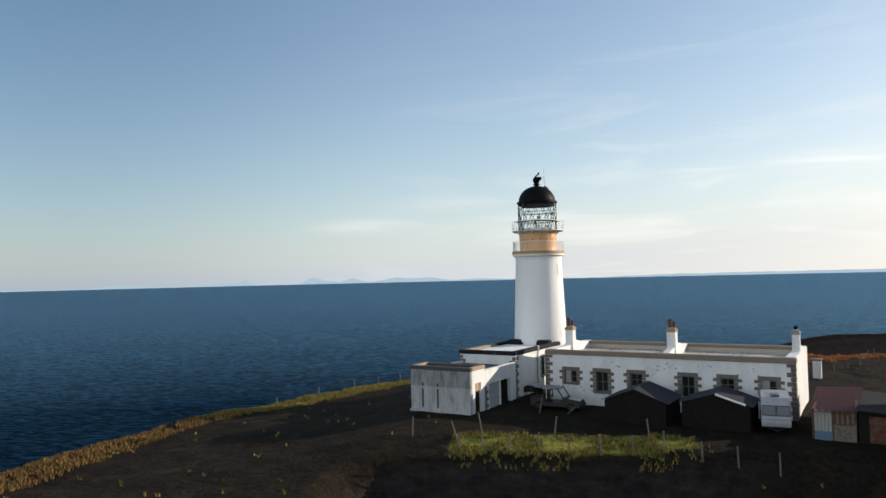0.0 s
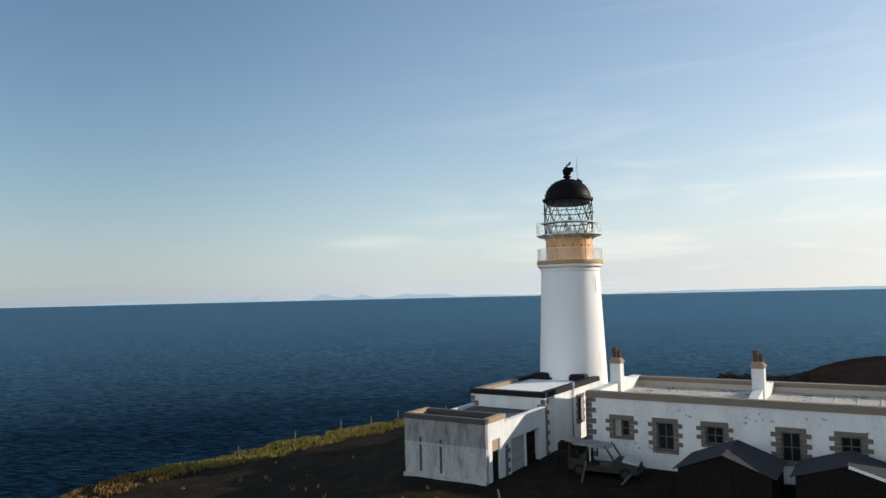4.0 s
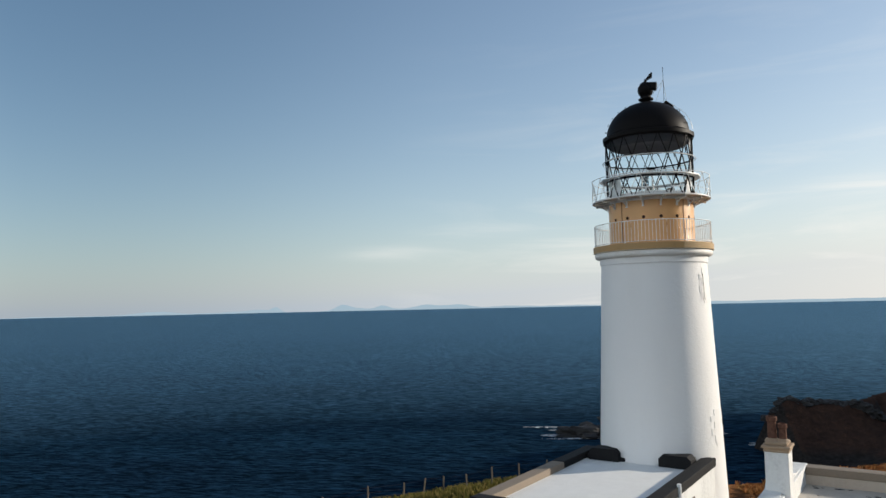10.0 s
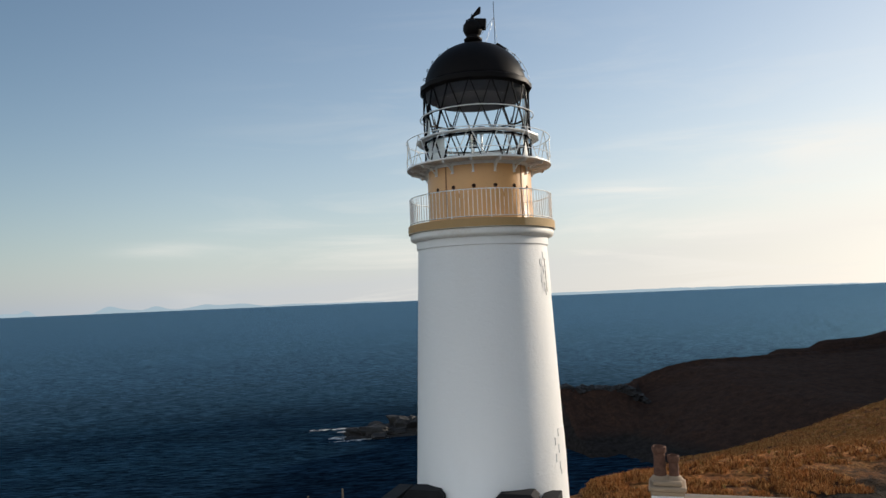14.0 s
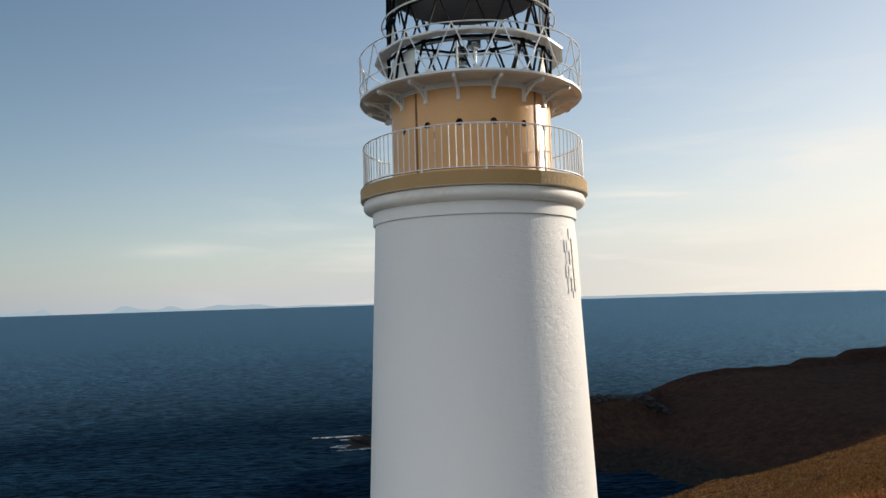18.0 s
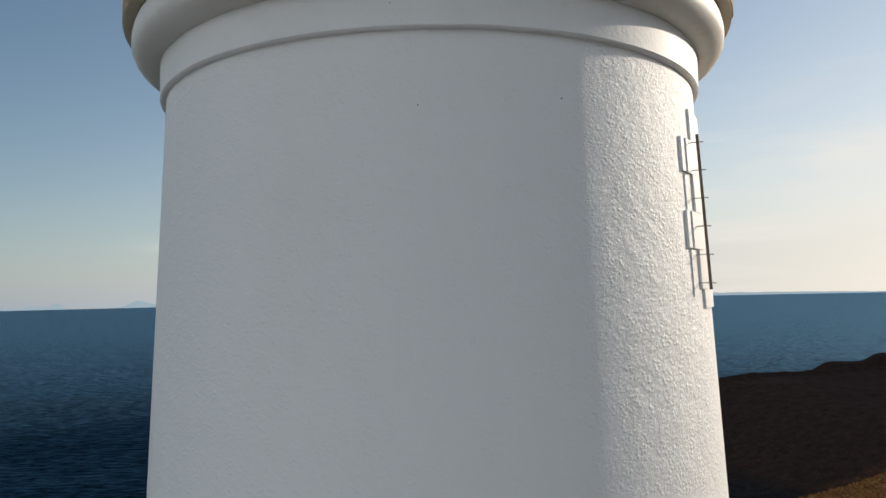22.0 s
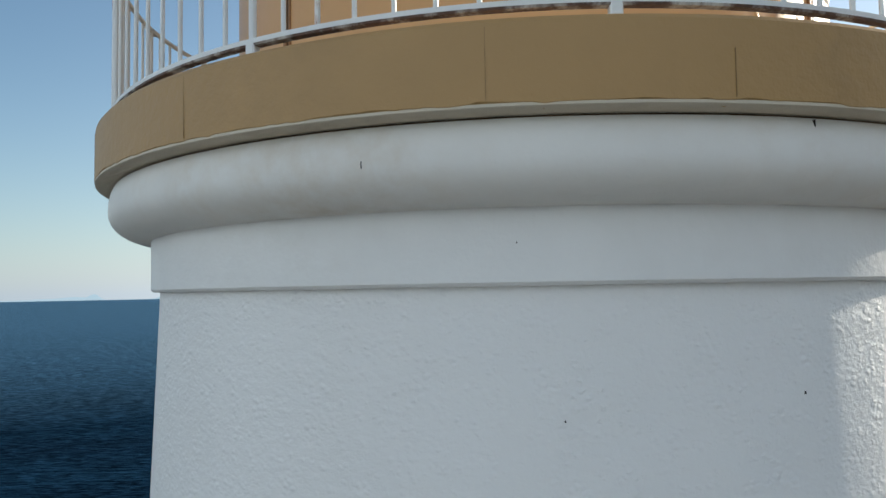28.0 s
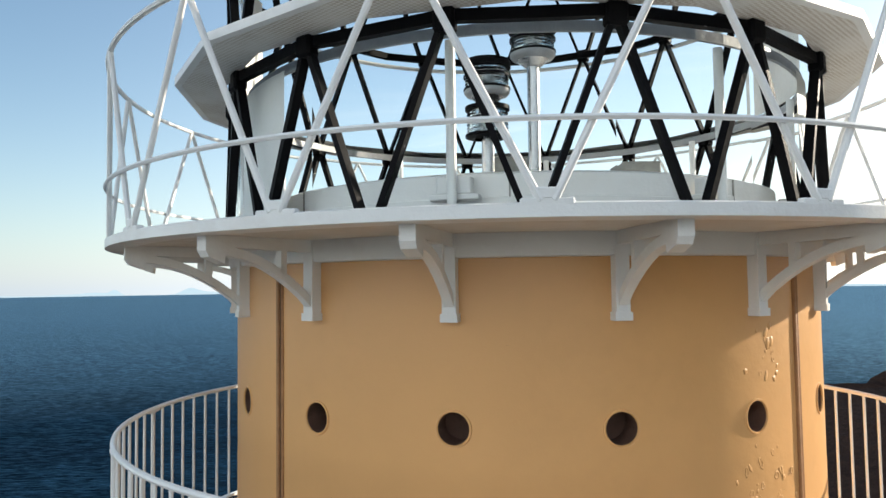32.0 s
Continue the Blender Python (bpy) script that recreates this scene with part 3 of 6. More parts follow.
def ground_z(X, Y):
    z, d = land_height(X, Y)
    # level yard round the houses, a fall to the south, an unseen hill added south-east to shade the foreground
    yard = smooth01((np.minimum(26 - np.abs(X - 8), 22 - np.abs(Y + 12))) / 8.0)
    z = z + (0.15 - z) * yard * (d > 0)
    # the moor slopes from the houses down to the cliff above the cove
    ye = np.interp(X, [8.4, 17.3, 21.7, 27.5, 33, 40, 51, 62, 74, 90, 130, 300], [15.7, 44.4, 58.7, 77.8, 79, 75.5, 79, 82, 86, 93, 108, 150])
    ze = np.interp(X, [8.4, 17.3, 21.7, 27.5, 33, 40, 51, 62, 74, 90, 130, 300], [-0.3, -8.5, -12.5, -17.8, -17.8, -14, -13.9, -12.5, -11, -9.5, -8, -5])
    ys = np.minimum(13.5 + 0.2 * X, ye - 0.3)
    slope = 0.15 + (ze - 0.15) * np.clip((Y - ys) / (ye - ys), 0, 1)
    z = np.where((d > 0) & (X > 8.4) & (Y > 0), z + (slope - z) * smooth01(Y / 5), z)
    south = np.maximum(-30.9 - Y, 0)
    fall = 0.85 * south + 0.28 * np.clip(17 - X, 0, 30) * smooth01(south / 5)
    fall = 11 * (1 - np.exp(-fall / 11)) * smooth01((32 - X) / 12) * smooth01((X + 14) / 8)
    z = np.where(d > 0, z - fall, z)
    shade_hill = 38 * smooth01((X - 47) / 15) * smooth01((-10.5 - Y) / 4.5) * np.exp(-(np.maximum(X - 110, 0) / 60) ** 2) * np.exp(-(np.maximum(-90 - Y, 0) / 60) ** 2)
    z = z + shade_hill * (d > 0)
    across_cove = headland(X, Y)
    return np.maximum(z, across_cove), np.where(across_cove > np.maximum(z, SEA_Z), 3.0, d)


def axis(stops):
    out = [stops[0][0]]
    for (a, step), (b, _) in zip(stops, stops[1:]):
        k = max(1, round((b - a) / step))
        out += [a + (b - a) * (i + 1) / k for i in range(k)]
    return np.array(out)


gx = axis([(-100, 6), (-56, 1.0), (-42, 0.55), (52, 1.0), (100, 2.0), (130, 2.5), (260, 25), (900, 30)])
gy = axis([(-320, 30), (-110, 6), (-60, 1.6), (-42, 0.55), (44, 1.0), (96, 2.2), (130, 1.7), (195, 4), (290, 16), (400, 40), (520, 40)])
GX, GY = np.meshgrid(gx, gy, indexing="ij")
GZ, GD = ground_z(GX, GY)
small = bumps(GX, GY, 2.6, 3.1)
large = bumps(GX, GY, 13.0, 8.7)
quiet = 1 - 0.75 * smooth01((np.minimum(24 - np.abs(GX - 8), 16 - np.abs(GY + 14))) / 5.0)
GZ = GZ + (0.16 * small + 0.30 * large) * quiet * (GD > -1) + np.where(GD < 0, 0.9 * small * np.clip(-GD / 3, 0, 1), 0)
GZ = GZ + 0.26 * np.abs(bumps(GX, GY, 1.9, 5.5)) * smooth01((GX - 5) / 6) * smooth01((GY - 2) / 5) * smooth01((GD - 0.2) / 1.5) * (GY < 97)
far = smooth01((GY - 100) / 30)
GZ = GZ + far * (0.15 * small + 0.25 * large)
# broken rock along the low seaward crest
GZ = GZ + 1.3 * np.abs(bumps(GX, GY, 3.6, 2.2)) * smooth01((GY - 120) / 20) * smooth01((74 - GX) / 4) * (GZ > SEA_Z)
verts = np.stack([GX, GY, GZ], -1).reshape(-1, 3)
ny = len(gy)
keep = [(i * ny + j, (i + 1) * ny + j, (i + 1) * ny + j + 1, i * ny + j + 1) for i in range(len(gx) - 1) for j in range(ny - 1)
        if GZ[i:i + 2, j:j + 2].max() > SEA_Z - 4]
ground_me = bpy.data.meshes.new("ground")
ground_me.from_pydata(verts.tolist(), [], keep)
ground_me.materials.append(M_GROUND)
for p in ground_me.polygons:
    p.use_smooth = True
ground = tagged(new("ground", ground_me), "rough grass and heather clifftop above dark rock", "ground", kind="structure")


def ground_at(x, y):
    i, j = np.searchsorted(gx, x) - 1, np.searchsorted(gy, y) - 1
    u, v = (x - gx[i]) / (gx[i + 1] - gx[i]), (y - gy[j]) / (gy[j + 1] - gy[j])
    return float(GZ[i, j] * (1 - u) * (1 - v) + GZ[i + 1, j] * u * (1 - v) + GZ[i, j + 1] * (1 - u) * v + GZ[i + 1, j + 1] * u * v)


# the sea, a disc out to the horizon
bm = bmesh.new()
lathe(bm, [(0.001, SEA_Z), (120, SEA_Z), (600, SEA_Z), (1200, SEA_Z + 1), (2500, SEA_Z + 4.4), (4900, HORIZON_Z)], 128)
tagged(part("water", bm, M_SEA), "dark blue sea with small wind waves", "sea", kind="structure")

# far islands on the horizon, their pale haze put in as an even glow
HILLS = [(40, 9, 5), (33.3, 1.8, 16), (27.5, 2.4, 10), (24.5, 0.42, 26), (25.6, 1.1, 13), (19.35, 0.75, 30), (18.3, 1.5, 14), (16.1, 0.7, 24), (12.6, 1.0, 20), (10.2, 1.6, 26), (14, 2.5, 10),
         (6.0, 2.2, 12), (1.5, 3, 8), (-8, 4, 10), (-14, 5, 12), (-22, 6, 13), (-30, 8, 10)]
bm = bmesh.new()
ring = []
for i in range(1201):
    az = 60 - i * 0.1
    h = 1.12 * sum(k * math.exp(-((az - a) / w) ** 2) for a, w, k in HILLS) + 3.0 * noise.fractal((az * 0.9, 1.3, 0.2), 0.9, 2.0, 4)
    a = radians(az)
    ring.append([bm.verts.new((-math.sin(a) * r, math.cos(a) * r, z)) for r, z in ((4880, HORIZON_Z - 4), (4890, HORIZON_Z + max(1.0, h)))])
for p, q in zip(ring, ring[1:]):
    bm.faces.new((p[0], q[0], q[1], p[1]))
m = Mat("island_haze_glow", 1.0, color=(0.0, 0.0, 0.0))
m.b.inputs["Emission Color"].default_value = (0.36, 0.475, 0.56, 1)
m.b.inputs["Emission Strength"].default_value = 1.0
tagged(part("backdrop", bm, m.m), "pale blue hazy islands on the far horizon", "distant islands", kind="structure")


# ---- the lighthouse ----
tower = thing("lighthouse", pose(0, 0, 0), "white tapered lighthouse tower with tan balcony and black dome", "lighthouse")
T0 = Matrix.Translation((0, 0, DECK))
T1 = Matrix.Translation((0, 0, DECK - 0.009))


def cyl_point(r, deg, z):
    return Vector((r * math.cos(radians(deg)), r * math.sin(radians(deg)), z))


steps = 60
shaft_profile = [(3.10, -15.0), (3.06, -14.0), (2.98, -12.8)] + [(2.805 + (2.494 - 2.805) * i / 30, -8.43 + (8.43 - 0.9) * i / 30) for i in range(31)] + [(2.494, -0.86)]
shaft = part("shaft", turned(shaft_profile, 160), M_WHITE, tower, "white harled tapering shaft", smooth=True, at=T0)
part("collar", turned([(2.47, -0.928), (2.535, -0.923), (2.548, -0.910), (2.549, -0.60), (2.53, -0.58)], 160, wobble=0.003), M_SMOOTH, tower, smooth=True, at=T0)
part("moulding", turned([(2.53, -0.626)] + [(2.575 + 0.205 * math.sin(t), -0.472 - 0.150 * math.cos(t)) for t in (math.pi * i / 16 for i in range(9))] + [(2.778, -0.42), (2.768, -0.37), (2.752, -0.33), (2.6, -0.322)], 160, wobble=0.004), M_MOULD, tower, smooth=True, at=T0)
band_bm = turned([(2.5, -0.308), (2.831, -0.314), (2.849, -0.298), (2.849, -0.018), (2.834, 0.0), (2.66, 0.004)], 480, wobble=0.006)
for v in band_bm.verts:
    if v.co.z < -0.26:
        v.co.z += 0.009 * noise.fractal(v.co * 9, 0.8, 2.2, 4)
band = part("deck_band", band_bm, M_BAND, tower, "tan painted balcony edge", smooth=True, at=T0)
part("paint_lip", turned([(2.8465, -0.300), (2.8465, -0.311), (2.834, -0.319), (2.74, -0.322)], 200, wobble=0.006), M_CREAM, band, "cream paint along the lower edge", smooth=True)
for a in (-155, -127.6, -100.75, -83.37):
    part("joint_line", boxes((2.84, 2.8516, -0.0009, 0.0009, -0.290, -0.12 if a > -90 else -0.03)), M_JOINT, band, at=polar(a))
part("cope_stone", turned([(2.836, -0.300), (2.858, -0.298), (2.858, -0.016), (2.836, 0.001)], 24, a0=radians(-66.2), a1=radians(-24), wobble=0.012), M_CAPSTONE, band, "rough bare sandstone edge", smooth=True)
part("deck", turned([(2.81, 0.0045), (2.66, 0.008), (2.62, 0.012), (1.9, 0.03)], 96, wobble=0.01), M_DECK, tower, "scuffed tan balcony deck", smooth=True, at=T0)


def drum_mesh():
    """The tan drum with sixteen round holes cut through its wall."""
    bm = bmesh.new()
    R, step, za, zb, zc, rad, n = 2.024, radians(22.5), 0.87, 1.66, 1.265, 0.082, 32
    lathe(bm, [(2.10, 0.015), (2.05, 0.03), (2.034, 0.07), (R, 0.12), (R, za)], 128, offset=radians(-105) - step / 2)
    lathe(bm, [(R, zb), (R, 2.10), (1.98, 2.12)], 128, offset=radians(-105) - step / 2)
    for k in range(16):
        mid = radians(-105) + k * step
        rings = []
        for f in (0.0, 0.12, 0.3, 0.6, 1.0):
            ring = []
            for i in range(n):
                t = math.tau * i / n
                w, up, dn = R * step / 2, zb - zc, zc - za
                for c in (math.atan2(up, w), math.pi - math.atan2(up, w), math.pi + math.atan2(dn, w), math.tau - math.atan2(dn, w)):
                    if abs(t - c) <= math.pi / n + 1e-9:
                        t = c
                cx, cz = rad * math.cos(t), rad * math.sin(t)
                s = min(w / max(abs(math.cos(t)), 1e-6), (up if math.sin(t) > 0 else dn) / max(abs(math.sin(t)), 1e-6))
                x, z = cx + (s * math.cos(t) - cx) * f, cz + (s * math.sin(t) - cz) * f
                ring.append(bm.verts.new((R * math.cos(mid + x / R), R * math.sin(mid + x / R), zc + z)))
            rings.append(ring)
        for p, q in zip(rings, rings[1:]):
            for i in range(n):
                bm.faces.new((p[i], q[i], q[(i + 1) % n], p[(i + 1) % n]))
    bmesh.ops.remove_doubles(bm, verts=bm.verts, dist=0.0008)
    return bm


drum = part("drum", drum_mesh(), M_TAN, tower, "tan painted iron drum wall", smooth=True, at=T1)
# plain brown cylinder added behind the holes to close them
part("drum_backing", turned([(1.86, 0.03), (1.86, 2.1)], 48), M_INNER, drum, "dark brown cylinder behind the holes")
me_rim = mesh_of(lathe(bmesh.new(), [(0.084 + 0.007 * math.cos(t), 0.007 * math.sin(t)) for t in (math.tau * i / 6 for i in range(7))], 32), "porthole_rim", M_TAN, True)
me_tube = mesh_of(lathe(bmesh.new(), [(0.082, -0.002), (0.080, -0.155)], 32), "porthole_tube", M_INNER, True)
for k in range(16):
    at = polar(-105 + 22.5 * k, 2.024, 1.265) @ pose(0, 0, 0, 0, 90, 0)
    share("porthole_rim", me_rim, drum, at)
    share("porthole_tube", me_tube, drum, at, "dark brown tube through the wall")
for a in (-136.4, -48.5, 43, 133):
    seam = part("seam", boxes((2.015, 2.040, -0.032, -0.006, 0.02, 2.1), (2.015, 2.034, 0.008, 0.026, 0.02, 2.1), bevel=0.005), M_TANSEAM, drum, "rust-stained vertical seam strip", at=polar(a))
    part("seam_gap", boxes((2.012, 2.0275, -0.006, 0.008, 0.02, 2.1)), M_SEAMGAP, seam, "dark brown gap")
# blistered paint on the sunny flank: clusters of flat scabs and open rings
bm = bmesh.new()
rnd = random.Random(4)
for ca, cz, sa, sz, n in ((-60.5, 0.86, 2.0, 0.075, 34), (-57.5, 1.60, 2.2, 0.10, 18), (-61.0, 0.55, 1.6, 0.07, 9), (-54.0, 0.62, 2.4, 0.22, 14), (-58.5, 0.30, 2.5, 0.13, 14), (-53.5, 0.95, 1.6, 0.12, 7)):
    for _ in range(n):
        a, z, r = rnd.gauss(ca, sa), rnd.gauss(cz, sz), rnd.uniform(0.006, 0.019)
        at = polar(a, 2.0235, z) @ Matrix.Rotation(radians(90), 4, "Y") @ pose(0, 0, 0, 0, 0, rnd.uniform(-40, 40)) @ Matrix.Diagonal((rnd.uniform(0.9, 1.9), rnd.uniform(0.6, 1.1), 0.22, 1))
        if z < 0.12 or abs(z - 1.265) < 0.12:
            continue
        if rnd.random() < 0.35:
            ring = bmesh.new()
            lathe(ring, [(r + 0.30 * r * math.cos(t), 0.45 * r * math.sin(t)) for t in (math.tau * i / 6 for i in range(7))], 12)
            ring.transform(at)
            tmp = bpy.data.meshes.new("blister_ring")
            ring.to_mesh(tmp)
            ring.free()
            bm.from_mesh(tmp)
            bpy.data.meshes.remove(tmp)
        else:
            bmesh.ops.create_icosphere(bm, subdivisions=2, radius=r, matrix=at)
for v in bm.verts:
    v.co += 0.0022 * noise.noise_vector(v.co * 70)
tagged(part("paint_blister", bm, M_TAN, drum, "blistered flaking tan paint", smooth=True), kind="stuff")
# flaked filler at the foot of the drum
bm = bmesh.new()
for a0, a1, r1, n in ((-158, -140, 2.24, 130), (-140, -128, 2.14, 30), (-72, -40, 2.16, 90)):
    for _ in range(n):
        a, r = rnd.uniform(a0, a1), rnd.uniform(0.006, 0.018)
        d = rnd.uniform(2.05, r1 if rnd.random() < 0.5 else 2.11)
        bmesh.ops.create_icosphere(bm, subdivisions=1, radius=r, matrix=Matrix.Translation(cyl_point(d, a, 0.030 + (0.03 if d < 2.07 else 0.0))) @ pose(0, 0, 0, 0, 0, rnd.uniform(0, 180)) @ Matrix.Diagonal((1.7, 1.0, 0.3, 1)))
tagged(part("paint_flake", bm, M_FILLER, drum, "pale flaking filler at the drum's foot"), kind="stuff")

# lower balcony railing
N_BAL = 108
railing = part("balcony_railing", hoop(bmesh.new(), 2.757, 1.038, 0.017, 144, 8), M_RAIL, tower, "white tubular balcony railing with rust spots", smooth=True, at=T0)
low_rail = part("bottom_rail", turned([(2.737, 0.066), (2.737, 0.086), (2.777, 0.086), (2.777, 0.066)], 144, wobble=0.002), M_RAIL, railing, "flat white bottom rail")
part("rusted_edge", turned([(2.777, 0.066), (2.775, 0.056), (2.739, 0.056), (2.737, 0.066)], 144, wobble=0.004), M_RUSTEDGE, low_rail, "rusted underside of the rail")
me_bal = mesh_of(tube(bmesh.new(), (0, 0, 0.072), (0, 0, 1.033), 0.0105, 8), "baluster", M_RAIL, True)
me_balr = mesh_of(tube(bmesh.new(), (0, 0, 0.072), (0, 0, 1.033), 0.0115, 8), "baluster", M_RUSTBAR, True)
me_post = mesh_of(tube(bmesh.new(), (0, 0, 0.06), (0, 0, 1.033), 0.016, 8), "baluster", M_RAIL, True)
RUSTED = (101, 3, 88, 60)
for k in range(N_BAL):
    a = -91.25 + k * 360 / N_BAL
    me = me_post if k % 9 == 0 else me_balr if k in RUSTED else me_bal
    share("baluster", me, railing, polar(a, 2.757), "rust-streaked baluster" if me is me_balr else "")
bm = bmesh.new()
box(bm, -0.022, 0.022, -0.024, 0.024, 0.02, 0.08, 0.006)
box(bm, -0.032, 0.032, -0.034, 0.034, -0.004, 0.012, 0.004)
tube(bm, (0, -0.05, 0.072), (0, 0.05, 0.072), 0.014, 6)
me_foot = mesh_of(bm, "railing_foot", M_RAIL)
me_clamp = mesh_of(boxes((-0.019, 0.019, -0.09, 0.09, 1.013, 1.036), bevel=0.004), "rail_joint", M_RAIL)
for k in range(12):
    a = -91.25 + 30 * k
    share("railing_foot", me_foot, railing, polar(a, 2.757))
    share("rail_joint", me_clamp, railing, polar(a, 2.757))

# upper gallery, its brackets and rail
m = Mat("white_tread_grating", 0.5)
tex = m.n.new("ShaderNodeTexChecker")
tex.inputs["Scale"].default_value = 58.0
m.l.new(m.tc.outputs["Object"], tex.inputs["Vector"])
patch = m.ramp(m.noise(3.0, 3), [(0.35, 0.15), (0.6, 1.0)])
m.color(m.mix(m.math("MULTIPLY", patch, tex.outputs["Fac"]), (0.74, 0.72, 0.68), (0.50, 0.44, 0.37)))
m.bump(tex.outputs["Fac"], 0.006)
M_GRATE = m.m
gallery = part("gallery", turned([(1.9, 2.19), (2.73, 2.195)], 96), M_GRATE, tower, "white perforated gallery plate", smooth=True, at=T1)
part("gallery_edge", turned([(2.67, 2.187), (2.795, 2.185), (2.813, 2.19), (2.813, 2.24), (2.795, 2.247), (1.9, 2.247)], 128), M_RAIL, gallery, smooth=True)
part("gallery_ring", turned([(2.03, 2.075), (2.075, 2.08), (2.085, 2.19)], 96), M_RAIL, gallery, smooth=True)


def bracket_mesh():
    """Cast bracket: wall leg, curved strut, top flange and two webs."""
    bm = bmesh.new()
    w = 0.024
    prism(bm, [(2.02, 1.78), (2.075, 1.78), (2.085, 1.80), (2.085, 2.19), (2.02, 2.19)], -0.034, 0.034)
    prism(bm, [(2.02, 1.772), (2.092, 1.772), (2.092, 1.812), (2.02, 1.812)], -0.042, 0.042)
    prism(bm, [(2.03, 2.125), (2.68, 2.140), (2.68, 2.192), (2.03, 2.192)], -w, w)
    low, top = [], []
    for i in range(9):
        t = i / 8
        x = 2.07 + 0.58 * t
        z = 1.85 + 0.27 * math.sin(t * math.pi / 2) ** 0.85
        low.append((x, z - 0.02))
        top.append((x - 0.012, z + 0.022))
    prism(bm, low + top[::-1], -w, w)
    prism(bm, [(2.245, 2.0), (2.28, 2.01), (2.28, 2.14), (2.245, 2.14)], -w, w)
    prism(bm, [(2.62, 2.06), (2.70, 2.09), (2.72, 2.12), (2.72, 2.192), (2.60, 2.192)], -0.034, 0.034)
    return bm


me_bracket = mesh_of(bracket_mesh(), "bracket", M_RAIL)
for k in range(16):
    share("bracket", me_bracket, tower, T1 @ polar(-105 + 22.5 * k))

guard = part("gallery_rail", hoop(bmesh.new(), 2.803, 3.30, 0.016, 128, 8), M_RAIL, tower, "white criss-cross gallery rail", smooth=True, at=T1)
part("middle_rail", hoop(bmesh.new(), 2.813, 2.555, 0.012, 128, 6), M_RAIL, guard, smooth=True)
bm = bmesh.new()
box(bm, 2.772, 2.812, -0.10, 0.10, 2.23, 2.262, 0.006)
box(bm, 2.788, 2.814, -0.045, 0.045, 2.255, 2.30, 0.006)
me_shoe = mesh_of(bm, "rail_shoe", M_RAIL)
for s, me_name in ((1, "brace"), (-1, "brace")):
    p, q = cyl_point(2.803, s * 0.5, 2.25), cyl_point(2.803, s * 11.25, 3.30)
    me_br = mesh_of(tube(bmesh.new(), p, q, 0.0155, 8), me_name, M_RAIL, True)
    for k in range(16):
        share("brace", me_br, guard, polar(-93.75 + 22.5 * k))
for k in range(16):
    share("rail_shoe", me_shoe, guard, polar(-93.75 + 22.5 * k))

# lantern: base, lattice bars, hoops, catwalk, panes
lantern = part("lantern", turned([(2.10, 2.22), (2.10, 2.275), (2.04, 2.285)], 96), M_RAIL, tower, "black lattice lantern with clear panes", smooth=True, at=T1)
TIERS = ((2.26, 3.24), (3.24, 4.27), (4.27, 5.30))
for tier, (z0, z1) in enumerate(TIERS):
    flip = tier % 2
    for s in (1, -1):
        lo, hi = (0.9 * s, 11.25 * s) if not flip else (0.0, 11.25 * s)
        bm = bar(bmesh.new(), cyl_point(2.08, lo, z0), cyl_point(2.08, hi, z1), 0.032 if tier == 0 else 0.026, 0.055, cyl_point(1, (lo + hi) / 2, 0))
        me_bar = mesh_of(bm, "lattice_bar", M_BLACK)
        base = -93.75 + (11.25 if flip else 0.0)
        for k in range(16):
            share("lattice_bar", me_bar, lantern, polar(base + 22.5 * k))
for z in (3.24, 4.27):
    part("lattice_ring", turned([(2.055, z - 0.03), (2.105, z - 0.03), (2.105, z + 0.03), (2.055, z + 0.03), (2.055, z - 0.03)], 16, offset=radians(-105)), M_BLACK, lantern)
me_node = mesh_of(boxes((2.04, 2.125, -0.055, 0.055, -0.06, 0.06), bevel=0.015), "lattice_node", M_BLACK)
for k in range(16):
    share("lattice_node", me_node, lantern, polar(-105 + 22.5 * k, 0, 3.22))
    share("lattice_node", me_node, lantern, polar(-93.75 + 22.5 * k, 0, 4.27))
for (z0, z1), off in zip(TIERS, (0, 1, 0)):
    bm = turned([(2.05, z0 + 0.02), (2.05, z1 - 0.02)], 16, offset=radians(-105))
    p = part("pane_ring", bm, M_PANE, lantern, "clear lantern glass")
    p.visible_shadow = False
part("inner_ring", turned([(1.93, 3.185), (1.95, 3.185), (1.95, 3.24), (1.93, 3.24), (1.93, 3.185)], 64), M_GREYPAINT, lantern, "grey painted inner ring")
for k in range(8):
    share("inner_post", bpy.data.meshes.get("inner_post") or mesh_of(tube(bmesh.new(), (0, 0, 2.24), (0, 0, 3.19), 0.026, 12), "inner_post", M_RAIL, True), lantern, polar(-105.8 + 45 * k, 1.88))
me_base = mesh_of(boxes((-0.03, 0.05, -0.13, 0.13, 2.38, 2.41), (-0.03, 0.05, -0.09, 0.09, 2.41, 2.50), bevel=0.006), "post_bracket", M_SMOOTH)
for k in range(8):
    share("post_bracket", me_base, lantern, polar(-105.8 + 45 * k, 1.80))

catwalk = part("catwalk", turned([(2.12, 3.275), (2.41, 3.285)], 16, offset=radians(-93.75)), M_GRATE, lantern, "white perforated lantern catwalk")
part("catwalk_edge", turned([(2.38, 3.275), (2.425, 3.275), (2.425, 3.325), (2.12, 3.325)], 16, offset=radians(-93.75)), M_RAIL, catwalk)
handhold = part("handhold_ring", hoop(bmesh.new(), 2.22, 4.22, 0.020, 96, 6), M_RAIL, lantern, smooth=True)
me_stub = mesh_of(tube(bmesh.new(), (2.04, 0, 4.27), (2.22, 0, 4.22), 0.012, 6), "handhold_stub", M_BLACK)
for k in range(16):
    share("handhold_stub", me_stub, handhold, polar(-93.75 + 22.5 * k))

